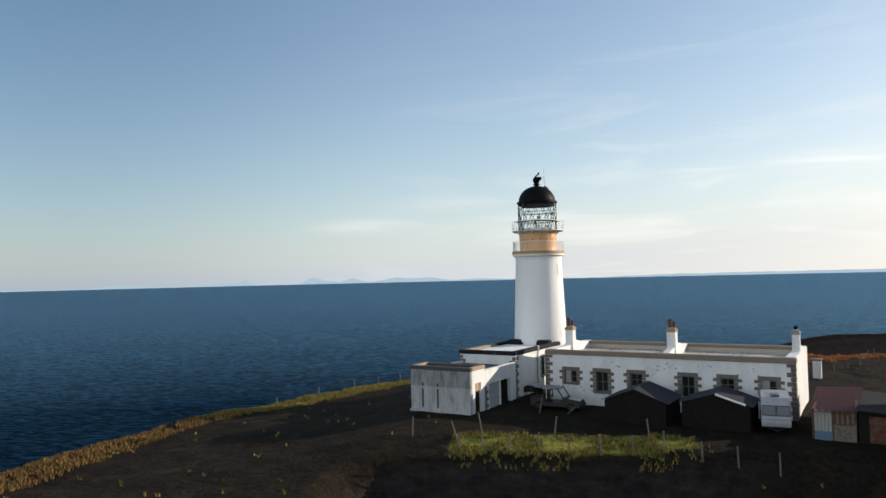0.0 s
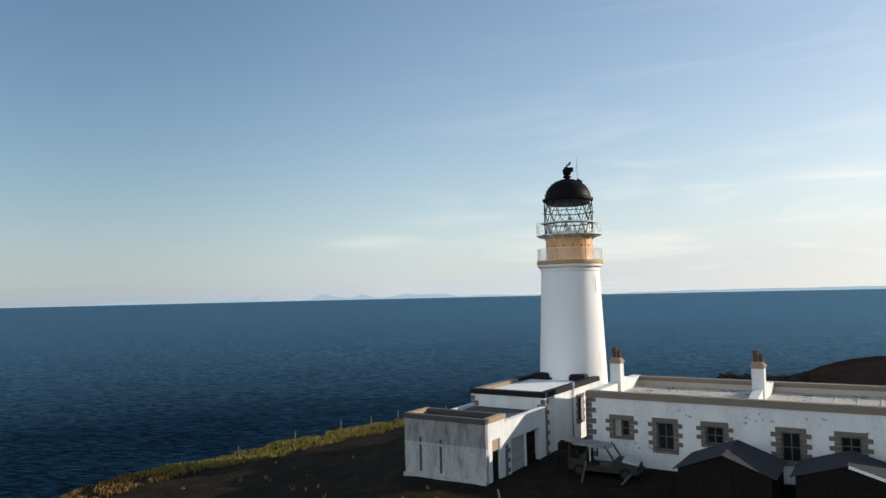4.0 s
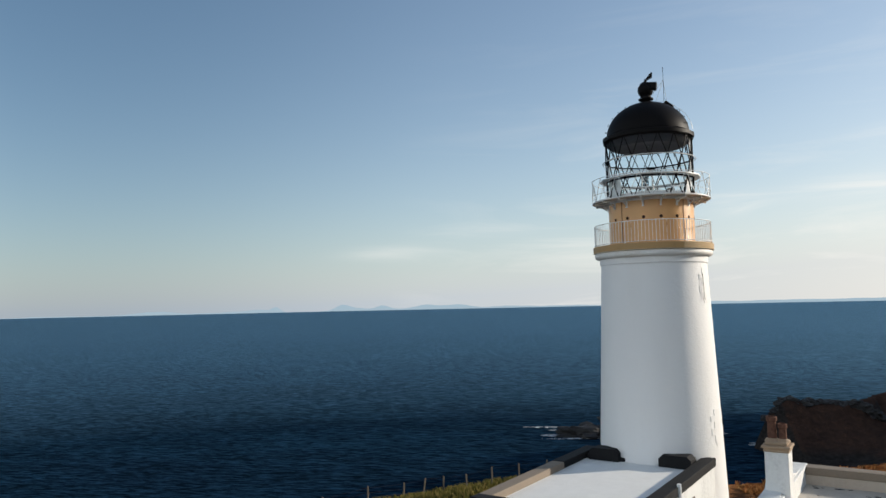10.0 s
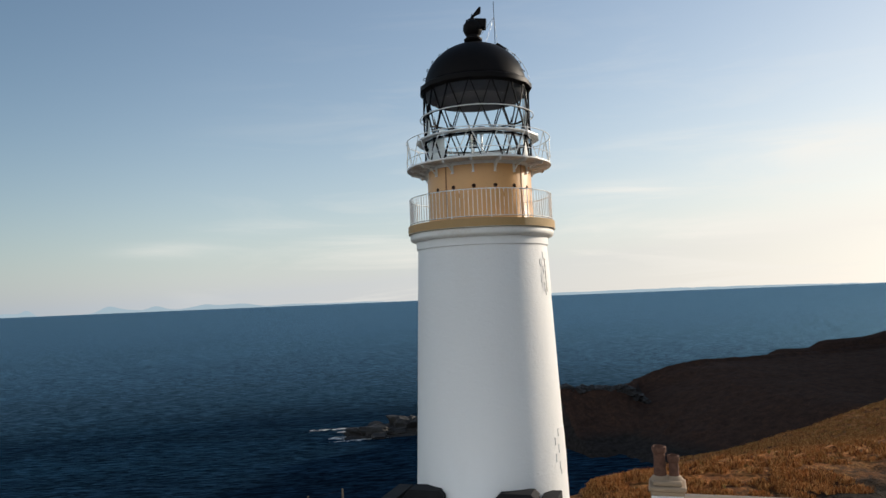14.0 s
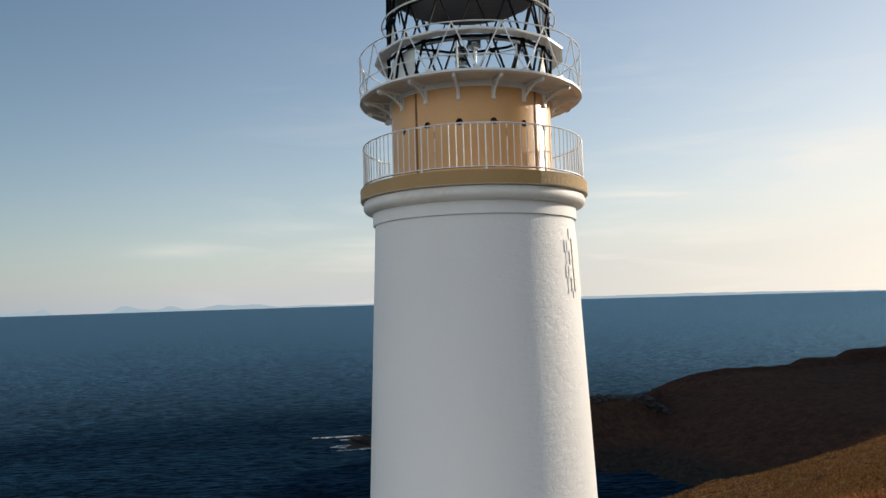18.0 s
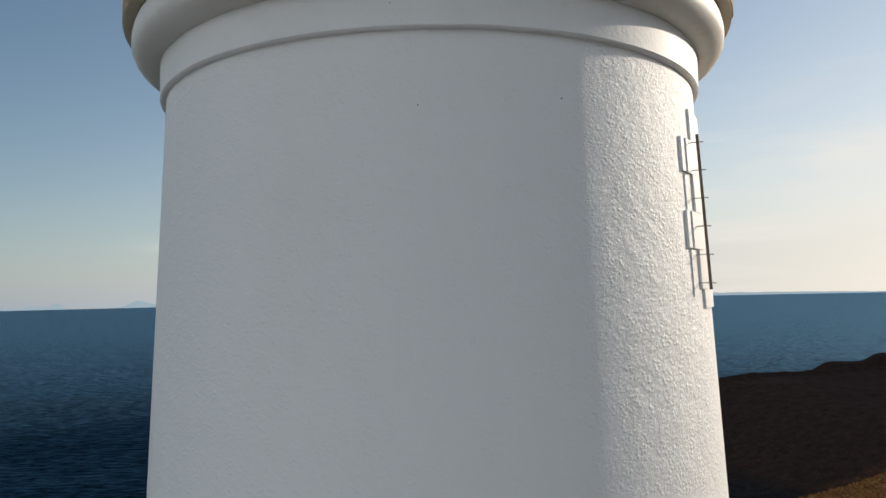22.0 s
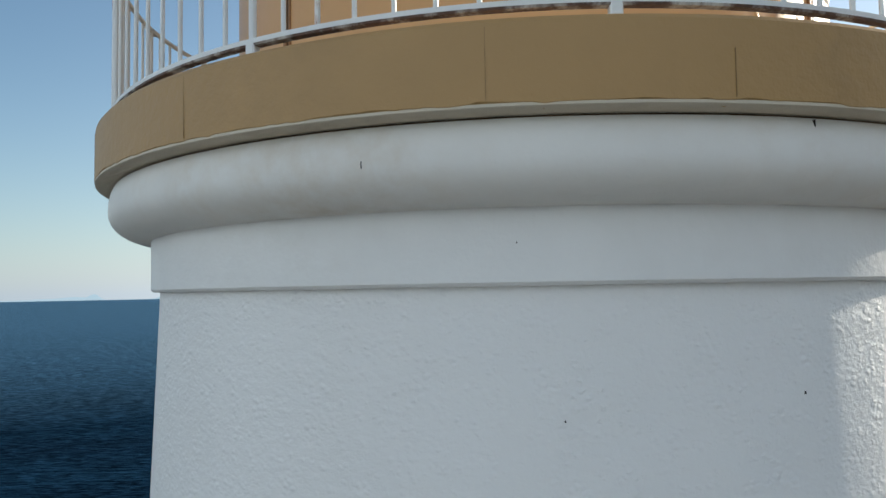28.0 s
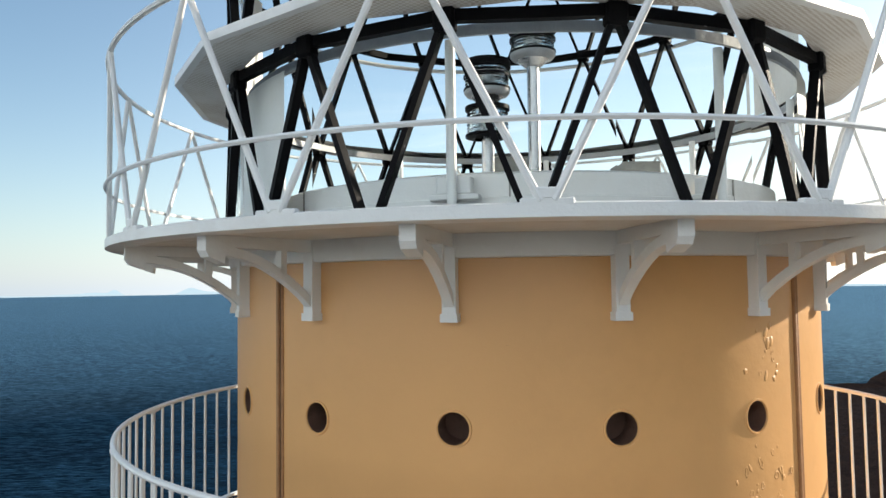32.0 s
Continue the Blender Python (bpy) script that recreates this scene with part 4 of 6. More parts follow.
# inside the lantern
lamp = thing("lantern_lamp", T1, "clear stacked navigation lamps on steel posts", "lamp")
part("lamp_table", turned([(0.01, 2.535), (1.71, 2.535), (1.75, 2.52), (1.75, 2.40), (1.765, 2.395), (1.765, 2.365), (1.75, 2.36), (1.75, 2.24)], 64), M_SMOOTH, lamp, "white panelled round lamp table", smooth=True)
for k in range(8):
    part("panel_seam", boxes((1.745, 1.756, -0.004, 0.004, 2.25, 2.52)), M_BOARD, lamp, at=polar(-97 + 45 * k))
for x, y, zt in ((0.12, -0.25, 3.68), (-0.22, -0.30, 3.40)):
    here = Matrix.Translation((x, y, zt))
    post_ob = part("lamp_post", tube(tube(bmesh.new(), (x, y, 2.56), (x, y, zt - 0.16), 0.045, 14), (x, y, zt - 0.16), (x, y, zt - 0.10), 0.06, 16, 0.13), M_CHROME, lamp, smooth=True)
    part("lamp_base", turned([(0.06, -0.13), (0.15, -0.10), (0.165, -0.08), (0.165, -0.06), (0.12, -0.055)], 24), M_GREYPAINT, post_ob, smooth=True, at=here)
    part("lamp_lens", turned([(0.13, -0.055)] + [(0.150 + 0.008 * (i % 2), -0.05 + 0.011 * i) for i in range(13)] + [(0.13, 0.095)], 28), M_LENS, post_ob, "clear ribbed lamp lens", at=here)
    part("lamp_source", turned([(0.02, -0.05), (0.05, -0.03), (0.05, 0.05), (0.02, 0.07)], 12), M_CHROME, post_ob, at=here)
    for z in (-0.065, 0.028):
        part("lamp_band", turned([(0.160, z), (0.168, z), (0.168, z + 0.018), (0.160, z + 0.018), (0.160, z)], 24), M_BLACK, post_ob, at=here)
    part("lamp_cap", turned([(0.10, 0.088), (0.172, 0.092), (0.176, 0.125), (0.165, 0.15), (0.05, 0.16), (0.001, 0.16)], 24), M_BLACK, post_ob, "flat black lamp cap", at=here)
second = Matrix.Translation((-0.22, -0.30, 3.10))
part("second_lens", turned([(0.12, -0.08)] + [(0.142 + 0.008 * (i % 2), -0.07 + 0.012 * i) for i in range(13)] + [(0.12, 0.09)], 28), M_LENS, lamp, "clear ribbed lamp lens", at=second)
part("lamp_band", turned([(0.09, 0.09), (0.16, 0.092), (0.16, 0.12), (0.09, 0.13)], 24), M_BLACK, lamp, at=second)
part("lamp_band", turned([(0.09, -0.11), (0.16, -0.10), (0.16, -0.08), (0.09, -0.08)], 24), M_BLACK, lamp, at=second)
part("control_box", boxes((-0.20, 0.25, 0.35, 0.62, 2.56, 2.98), bevel=0.01), M_BOARD, lamp, "grey control cabinet")
part("control_box", boxes((0.85, 1.15, 0.2, 0.55, 2.56, 2.9), bevel=0.01), M_BOARD, lamp, "grey control cabinet")

# white panels set just inside the lantern glass at its sides
for a0, a1, z0, z1, nm in ((-172, -138, 2.26, 3.2, "pale_panel"), (-38, -16, 2.26, 3.2, "pale_panel"), (-190, -166, 3.28, 4.24, "pale_panel"), (-14, 12, 3.28, 5.2, "pale_panel")):
    part(nm, turned([(1.955, z0), (1.965, z0), (1.965, z1), (1.955, z1)], 8, a0=radians(a0), a1=radians(a1)), M_SMOOTH, lantern, "white panel inside the lantern", at=None)

# dome
dome_profile = [(1.99, 5.20), (2.15, 5.22), (2.216, 5.27), (2.216, 5.44), (2.19, 5.468), (2.03, 5.49)] + [(2.0 * math.cos(t), 5.47 + 1.74 * math.sin(t)) for t in (radians(3 + 77 * i / 16) for i in range(17))] + [(0.27, 7.22), (0.21, 7.28)]
dome = part("dome", turned(dome_profile, 16, offset=radians(-105)), M_DOME, tower, "black painted dome roof", at=T1)
bm = bmesh.new()
lathe(bm, dome_profile[6:], 64)
dome.data = mesh_of(lathe(bm, dome_profile[:7], 16, offset=radians(-105)), "dome", M_DOME, True)
part("dome_lining", turned([(2.10, 5.24), (2.0, 5.22), (1.2, 5.26), (0.001, 5.3)], 48), M_DOME, dome, "dark inner ceiling of the dome", smooth=True)
part("smoke_hood", turned([(2.0, 5.235), (1.92, 5.08), (1.70, 4.92), (1.62, 4.90), (1.2, 5.0), (0.001, 5.1)], 32), M_HOOD, dome, "dull grey conical hood under the dome", smooth=True)
me_rung = mesh_of(tube(tube(tube(bmesh.new(), (0, -0.14, 0.07), (0, 0.14, 0.07), 0.012, 6), (0, -0.14, -0.03), (0, -0.14, 0.07), 0.012, 6), (0, 0.14, -0.03), (0, 0.14, 0.07), 0.012, 6), "dome_rung", M_BLACK)
for a in (-30, 178):
    for e in (12, 24, 36, 48, 60):
        share("dome_rung", me_rung, dome, polar(a) @ Matrix.Translation((2.0 * math.cos(radians(e)), 0, 5.47 + 1.74 * math.sin(radians(e)))) @ pose(0, 0, 0, 0, 90 - e, 0))
vent = part("ventilator", turned([(0.21, 7.24), (0.24, 7.30), (0.36, 7.36), (0.37, 7.42), (0.28, 7.46), (0.26, 7.56), (0.33, 7.66), (0.39, 7.82), (0.37, 8.00), (0.27, 8.14), (0.10, 8.24), (0.05, 8.38)], 24), M_DOME, dome, "black cowl ventilator", smooth=True)
bm = bmesh.new()
prism(bm, [(0.12, 7.86), (0.52, 7.84), (0.56, 8.17), (0.10, 8.22)], -0.20, 0.20)
part("cowl", bm, M_DOME, vent, at=polar(-12))
bm = bmesh.new()
prism(bm, [(0.02, 8.32), (0.34, 8.46), (0.36, 8.72), (0.30, 8.74), (0.06, 8.48)], -0.015, 0.015)
tube(bm, (0, 0, 8.2), (0, 0, 8.46), 0.03, 8)
tube(bm, (-0.26, 0, 8.20), (0.1, 0, 8.38), 0.028, 6)
part("wind_vane", bm, M_DOME, vent, "black flat wind vane", at=polar(-15))
rod = part("lightning_rod", tube(bmesh.new(), (0.86, -0.1, 6.9), (0.86, -0.1, 8.95), 0.012, 6), M_BLACK, dome, "thin lightning rod")
part("rod_stay", tube(tube(tube(bmesh.new(), (0.86, -0.1, 8.30), (0.33, -0.05, 7.62), 0.008, 5), (0.86, -0.1, 8.30), (0.46, -0.3, 7.22), 0.008, 5), (0.86, -0.1, 8.30), (1.05, 0.2, 6.85), 0.008, 5), M_CHROME, rod)
part("dome_hatch", boxes((-0.22, 0.22, -0.2, 0.2, 0, 0.17), bevel=0.02), M_DOME, dome, at=polar(-10) @ Matrix.Translation((1.02, 0, 6.92)) @ pose(0, 0, 0, 0, 38, 0))
# thin handrail that follows the dome
bm = bmesh.new()
arc = [Vector((2.16 * math.cos(radians(e)), 0, 5.50 + 1.84 * math.sin(radians(e)))) for e in range(5, 76, 7)]
for p, q in zip(arc, arc[1:]):
    tube(bm, p, q, 0.011, 5)
part("dome_handrail", bm, M_RAIL, dome, "thin pale handrail", at=polar(-8))

# raised margins of the stair windows on the sunny flank, and the rod beside one
def shaft_radius(z):
    return 2.805 + (2.494 - 2.805) * (z + 8.43) / (8.43 - 0.9)


def margin(z0, z1, a0, a1, mat=M_SMOOTH):
    bm = bmesh.new()
    n = 4
    vs = []
    for z in (z0, z1):
        for r in (-0.02, 0.020):
            vs.append([bm.verts.new(cyl_point(shaft_radius(z) + r, a0 + (a1 - a0) * i / n, z)) for i in range(n + 1)])
    li, lo, hi, ho = vs
    for i in range(n):
        bm.faces.new((lo[i], lo[i + 1], ho[i + 1], ho[i]))
        bm.faces.new((ho[i], ho[i + 1], hi[i + 1], hi[i]))
        bm.faces.new((li[i], li[i + 1], lo[i + 1], lo[i]))
    bm.faces.new((lo[0], ho[0], hi[0], li[0]))
    bm.faces.new((lo[n], li[n], hi[n], ho[n]))
    bmesh.ops.recalc_face_normals(bm, faces=bm.faces)
    return bm


def stair_window(top):
    """Stone margin of a small window: long and short blocks down both jambs, lintel and sill, proud of the harling."""
    first = part("window_margin", margin(top, top + 0.27, -37.2, -19), M_SMOOTH, tower, "white painted stair-window margin", at=T0)
    z = top
    for i, h in enumerate((0.28, 0.305, 0.30, 0.315)):
        left = -43.2 if i % 2 == 0 else -38.0
        part("margin_stone", margin(z - h + 0.004, z, left, -34), M_SMOOTH, first)
        part("margin_stone", margin(z - h + 0.004, z, -22, -56 - left), M_SMOOTH, first)
        z -= h
    part("margin_sill", margin(z - 0.15, z, -36.5, -19.5), M_SMOOTH, first)
    part("window_blind", margin(z, top, -34, -22), M_SMOOTH, first, "white blocked window face")


stair_window(-1.475)
stair_window(-7.95)
conduit = part("conduit", tube(bmesh.new(), cyl_point(2.60, -38.6, -1.44), cyl_point(2.655, -38.4, -2.68), 0.012, 8), M_WOOD, tower, "thin brown conduit rod", at=T0)
for i in range(6):
    z = -1.50 - 0.225 * i
    part("conduit_clip", tube(bmesh.new(), cyl_point(2.50, -38.6, z), cyl_point(2.645 + 0.01 * i, -38.4, z - 0.004), 0.005, 5), M_CHROME, conduit)
# small weather cracks in the moulding and specks on the shaft
for a, z, r, w, h in ((-110.58, -0.472, 2.7795, 0.0015, 0.013), (-75.72, -0.352, 2.763, 0.0017, 0.014), (-95.2, -1.439, 2.5165, 0.003, 0.004), (-72.6, -1.366, 2.5135, 0.003, 0.006), (-99.0, -0.76, 2.549, 0.0025, 0.003)):
    part("crack", boxes((r - 0.03, r + 0.003, -w, w, z - h, z + h)), M_HOLE, tower, "small dark crack", at=T0 @ polar(a))


# ---- the keepers' house, tower block and annexe, in their own axes ----
def quoins(parent, u, v, z0, z1, su, sv, mat=None, h=0.36, name="quoin"):
    """Alternating corner stones that stand a little proud of both walls; su, sv: the way into the walls."""
    z, i = z0, 0
    while z + h * 0.6 < z1:
        a, b = (0.62, 0.34) if i % 2 == 0 else (0.34, 0.62)
        x0, x1 = sorted((u - su * 0.03, u + su * a))
        y0, y1 = sorted((v - sv * 0.03, v + sv * b))
        part(name, boxes((x0, x1, y0, y1, z + 0.012, min(z + h, z1) - 0.012), bevel=0.015), mat or M_STONE, parent)
        z += h
        i += 1


def wall_with_openings(u0, u1, v0, v1, z0, z1, holes):
    """A wall along u, cut by openings (u0, u1, z0, z1)."""
    bm = bmesh.new()
    edge = u0
    for a, b, lo, hi in sorted(holes):
        box(bm, edge, a, v0, v1, z0, z1)
        box(bm, a, b, v0, v1, z0, lo)
        box(bm, a, b, v0, v1, hi, z1)
        edge = b
    box(bm, edge, u1, v0, v1, z0, z1)
    bmesh.ops.remove_doubles(bm, verts=bm.verts, dist=0.0005)
    return bm


def house_window(parent, u, lo, hi, v, shut=0.0, w=1.04):
    """Sash window with a stone surround of lintel, sill and toothed jambs."""
    win = part("window", boxes((u - w / 2, u - w / 2 + 0.09, v + 0.2, v + 0.28, lo, hi), (u + w / 2 - 0.09, u + w / 2, v + 0.2, v + 0.28, lo, hi), (u - w / 2 + 0.09, u + w / 2 - 0.09, v + 0.2, v + 0.28, lo, lo + 0.09), (u - w / 2 + 0.09, u + w / 2 - 0.09, v + 0.2, v + 0.28, hi - 0.09, hi)), M_FRAME, parent, "dark sash window in a stone surround")
    part("glazing_bar", boxes((u - 0.03, u + 0.03, v + 0.21, v + 0.265, lo + 0.09, hi - 0.09)), M_FRAME, win)
    part("glazing_bar", boxes((u - w / 2 + 0.09, u + w / 2 - 0.09, v + 0.215, v + 0.26, (lo + hi) / 2 - 0.025, (lo + hi) / 2 + 0.025)), M_FRAME, win)
    part("pane", boxes((u - w / 2 + 0.09, u - 0.03, v + 0.235, v + 0.245, lo + 0.09, hi - 0.09)), M_PANEDARK, win)
    part("pane", boxes((u + 0.03, u + w / 2 - 0.09, v + 0.235, v + 0.245, lo + 0.09, hi - 0.09)), M_PANEDARK, win)
    if shut:
        part("blind_board", boxes((u - w / 2, u - w / 2 + w * shut, v + 0.12, v + 0.16, lo, hi)), M_BOARD, win, "pale board over part of the window")
    part("lintel", boxes((u - w / 2 - 0.30, u + w / 2 + 0.30, v - 0.05, v + 0.12, hi, hi + 0.30), bevel=0.015), M_STONE, win)
    part("sill", boxes((u - w / 2 - 0.28, u + w / 2 + 0.28, v - 0.10, v + 0.2, lo - 0.17, lo), bevel=0.015), M_STONE, win)
    n = max(3, round((hi - lo) / 0.30))
    s = (hi - lo) / n
    for i in range(n):
        out = 0.56 if i % 2 == 0 else 0.30
        z = hi - s * (i + 1)
        for side in (-1, 1):
            x0, x1 = sorted((u + side * w / 2, u + side * (w / 2 + out)))
            part("jamb_stone", boxes((x0, x1, v - 0.05, v + 0.18, z + 0.01, z + s - 0.008), bevel=0.012), M_STONE, win)
    return win


def chimney(parent, u, v, z0, pots, w=0.38, cap=M_CAP, pot=M_POT):
    ch = part("chimney", boxes((u - w, u + w, v - w - 0.02, v + w + 0.02, z0, 6.26), bevel=0.02), M_HOUSE, parent, "white rendered chimney with stone cap")
    bm = boxes((u - w - 0.03, u + w + 0.03, v - w - 0.05, v + w + 0.05, 6.26, 6.38), (u - w - 0.08, u + w + 0.08, v - w - 0.10, v + w + 0.10, 6.38, 6.48), bevel=0.025)
    box(bm, u - w + 0.02, u + w - 0.02, v - w, v + w, 6.48, 6.60, 0.03)
    part("chimney_cap", bm, cap, ch)
    for du, r, top in pots:
        bm = turned([(r * 1.1, 6.56), (r, 6.64), (r * 0.92, top - 0.18), (r * 1.15, top - 0.15), (r * 1.2, top - 0.03), (r, top), (r * 0.82, top - 0.01), (r * 0.8, top - 0.4)], 16)
        part("chimney_pot", bm, pot, ch, "brown clay pot" if pot is M_POT else "short dark pot", smooth=True, at=Matrix.Translation((u + du, v, 0)))
        part("mortar_flaunching", turned([(r + 0.11, 6.58), (r + 0.05, 6.66), (r * 0.9, 6.69)], 14), cap, ch, smooth=True, at=Matrix.Translation((u + du, v, 0)))
    return ch


keepers = thing("keepers_house", HOUSE, "long single-storey white house with flat parapet roof and stone margins", "house")
U0, U1, V0, V1, TOP = 5.9, 26.25, -12.2, -2.45, 4.85
WINS = ((8.24, 2.0, 3.08, 0.45), (11.07, 1.36, 3.08, 0), (14.07, 2.0, 3.08, 0), (18.3, 1.36, 3.08, 0), (21.34, 2.0, 3.08, 0), (24.39, 2.0, 3.08, 0.5))
part("front_wall", wall_with_openings(U0, U1, V0, V0 + 0.55, -0.6, TOP - 0.42, [(u - 0.52, u + 0.52, lo, hi) for u, lo, hi, _ in WINS]), M_HOUSE, keepers, "white wall with peeling paint")
part("end_wall", boxes((U0, U0 + 0.75, V0 + 0.55, V1, -0.6, TOP - 0.1)), M_HOUSE, keepers)
part("end_wall", boxes((U1 - 0.75, U1, V0 + 0.55, V1, -0.6, TOP - 0.1)), M_HOUSE, keepers)
part("back_wall", boxes((U0 + 0.75, U1 - 0.75, V1 - 0.55, V1, -0.6, TOP - 0.3)), M_BUFF, keepers, "buff weathered back wall")
part("roof", boxes((U0 + 0.75, U1 - 0.75, V0 + 0.55, V1 - 0.55, 3.95, 4.17)), M_ROOF, keepers, "pale felt roof with dark moss patches")
part("front_coping", boxes((U0 - 0.08, U1 + 0.08, V0 - 0.09, V0 + 0.58, TOP - 0.42, TOP - 0.06), (U0 - 0.04, U1 + 0.04, V0 - 0.05, V0 + 0.50, TOP - 0.06, TOP), bevel=0.02), M_COPING, keepers, "buff stone front parapet")
part("back_coping", boxes((U0 + 0.75, U1 - 0.75, V1 - 0.60, V1 + 0.05, TOP - 0.30, TOP), bevel=0.02), M_COPING, keepers)
for u in (U0 + 0.02, U1 - 0.77):
    part("end_coping", boxes((u, u + 0.75, V0 + 0.58, V1 + 0.05, TOP - 0.1, TOP + 0.02), bevel=0.02), M_HOUSE, keepers)
for u in (6.45, 16.0):
    chimney(keepers, u, -7.5, 4.0, ((-0.16, 0.155, 7.42), (0.18, 0.13, 7.20)))
chimney(keepers, 25.92, -7.5, 4.0, ((0.0, 0.14, 6.95),), 0.29, M_BOARD, M_BLACK)
for u in (6.28, 16.0, 25.94):
    bm = bmesh.new()
    prism(bm, [(-11.0, 4.1), (-11.0, 4.45), (-9.2, 4.75), (-7.9, 4.95), (-7.1, 5.35), (-4.6, 4.92), (-3.0, 4.86), (-3.0, 4.1)], -0.28, 0.28, Matrix.Rotation(radians(90), 4, "Z"))
    part("cross_wall", bm, M_HOUSE, keepers, "white sloped wall under the chimney", at=Matrix.Translation((u, 0, 0)))
for u, lo, hi, shut in WINS:
    house_window(keepers, u, lo, hi, V0, shut)
quoins(keepers, U0, V0, -0.2, TOP - 0.44, 1, 1)
quoins(keepers, U1, V0, -0.2, TOP - 0.44, -1, 1)
for u in (U0 - 0.02, U1 - 0.2):
    part("downpipe", tube(bmesh.new(), (u, V0 - 0.09, 0), (u, V0 - 0.09, TOP - 0.5), 0.05, 8), M_STONE, keepers, smooth=True)
# roof ribs and moss on the flat roof
me_rib = mesh_of(boxes((-0.06, 0.06, V0 + 0.6, V1 - 0.6, 4.165, 4.20), bevel=0.015), "roof_rib", M_ROOF)
for u in (17.6, 18.9, 20.2, 21.5, 22.8, 24.1):
    share("roof_rib", me_rib, keepers, Matrix.Translation((u, 0, 0)))
bm = bmesh.new()
for _ in range(1100):
    u, v = rnd.uniform(U0 + 1.0, 24.5), rnd.uniform(V0 + 0.7, V1 - 0.6)
    if noise.noise((u * 0.45, v * 1.3, 4)) > (0.0 if u < 15.5 else 0.22):
        r = rnd.uniform(0.02, 0.10)
        bmesh.ops.create_icosphere(bm, subdivisions=1, radius=r, matrix=Matrix.Translation((u, v, 4.17)) @ pose(0, 0, 0, 0, 0, rnd.uniform(-25, 25)) @ Matrix.Diagonal((rnd.uniform(1.2, 2.6), rnd.uniform(0.6, 1.0), 0.22, 1)))
tagged(part("roof_moss", bm, M_FELT, keepers, "dark moss clumps on the roof"), kind="stuff")

block = thing("tower_block", HOUSE, "white flat-roofed block with black-painted parapet at the tower's foot", "building")
B0, B1, C0, C1, BT = -3.2, 2.77, -12.1, -1.4, 4.5
part("front_wall", boxes((B0, B1, C0, C0 + 0.5, -0.8, BT - 0.34)), M_HOUSE, block)
part("side_wall", boxes((B1 - 0.5, B1, C0 + 0.5, -6.10, -0.8, BT - 0.34), (B1 - 0.5, B1, -6.10, -5.15, -0.8, 1.55), (B1 - 0.5, B1, -6.10, -5.15, 3.35, BT - 0.34), (B1 - 0.5, B1, -5.15, C1, -0.8, BT - 0.34)), M_HOUSE, block)
part("side_wall", boxes((B0, B0 + 0.5, C0 + 0.5, C1, -0.8, BT - 0.34)), M_HOUSE, block)
part("back_wall", boxes((B0 + 0.5, B1 - 0.5, C1 - 0.5, C1, -0.8, BT - 0.34)), M_HOUSE, block)
part("roof", boxes((B0 + 0.5, B1 - 0.5, C0 + 0.5, C1 - 0.5, 3.95, 4.20)), M_ROOFWHITE, block, "white roof membrane")
part("parapet", boxes((B0 - 0.08, B1 + 0.08, C0 - 0.08, C0 + 0.5, BT - 0.36, BT), bevel=0.02), M_DARKTRIM, block, "black-painted front parapet")
part("parapet", boxes((B1 - 0.5, B1 + 0.08, C0 + 0.5, C1 + 0.05, BT - 0.36, BT), bevel=0.02), M_DARKTRIM, block, "black-painted side parapet")
part("parapet", boxes((B0 - 0.08, B0 + 0.5, C0 + 0.5, -5.2, BT - 0.36, BT - 0.02), bevel=0.02), M_COPING, block, "buff side parapet")
part("parapet", boxes((B0 - 0.08, B0 + 0.5, -5.2, C1 + 0.05, BT - 0.36, BT), bevel=0.02), M_DARKTRIM, block)
part("parapet", boxes((B0 + 0.5, B1 - 0.5, -2.75, C1 - 0.7, 4.0, BT - 0.12), bevel=0.02), M_DARKTRIM, block)
for a, b in ((-2.5, -1.05), (0.78, 2.2)):
    bm = bmesh.new()
    prism(bm, [(a, 4.1), (a, BT + 0.06), (a + 0.18, BT + 0.24), (b - 0.18, BT + 0.24), (b, BT + 0.08), (b, 4.1)], -2.95, -2.15)
    part("parapet_lug", bm, M_DARKTRIM, block)
quoins(block, B1, C0, -0.3, BT - 0.4, -1, 1)
quoins(block, B0, C0, -0.3, BT - 0.4, 1, 1)
part("downpipe", tube(tube(bmesh.new(), (B1 + 0.10, -7.1, 0), (B1 + 0.10, -7.1, BT - 0.4), 0.05, 8), (B1 + 0.10, -7.1, BT - 0.42), (B1 + 0.10, -7.1, BT + 0.1), 0.085, 8), M_HOUSE, block, "white downpipe", smooth=True)
part("downpipe", tube(bmesh.new(), (B1 + 0.10, -7.4, 0), (B1 + 0.10, -7.4, BT - 0.5), 0.035, 8), M_STONE, block, smooth=True)
sw = part("side_window", boxes((B1 - 0.3, B1 - 0.22, -6.10, -5.15, 1.55, 3.35)), M_PANEDARK, block, "tall narrow window in a stone surround")
for lo, hi, y0, y1 in ((3.35, 3.62, -6.45, -4.80), (1.38, 1.55, -6.40, -4.85)):
    part("lintel", boxes((B1 - 0.1, B1 + 0.05, y0, y1, lo, hi), bevel=0.015), M_STONE, sw)
for i in range(6):
    for side, y in ((-1, -6.10), (1, -5.15)):
        o = 0.36 if i % 2 == 0 else 0.2
        y0, y1 = sorted((y, y + side * o))
        part("jamb_stone", boxes((B1 - 0.1, B1 + 0.05, y0, y1, 1.56 + 0.3 * i, 1.54 + 0.3 * (i + 1)), bevel=0.012), M_STONE, sw)
part("shutter", boxes((B1 + 0.02, B1 + 0.06, -5.62, -5.17, 1.6, 3.3)), M_BOARD, sw)
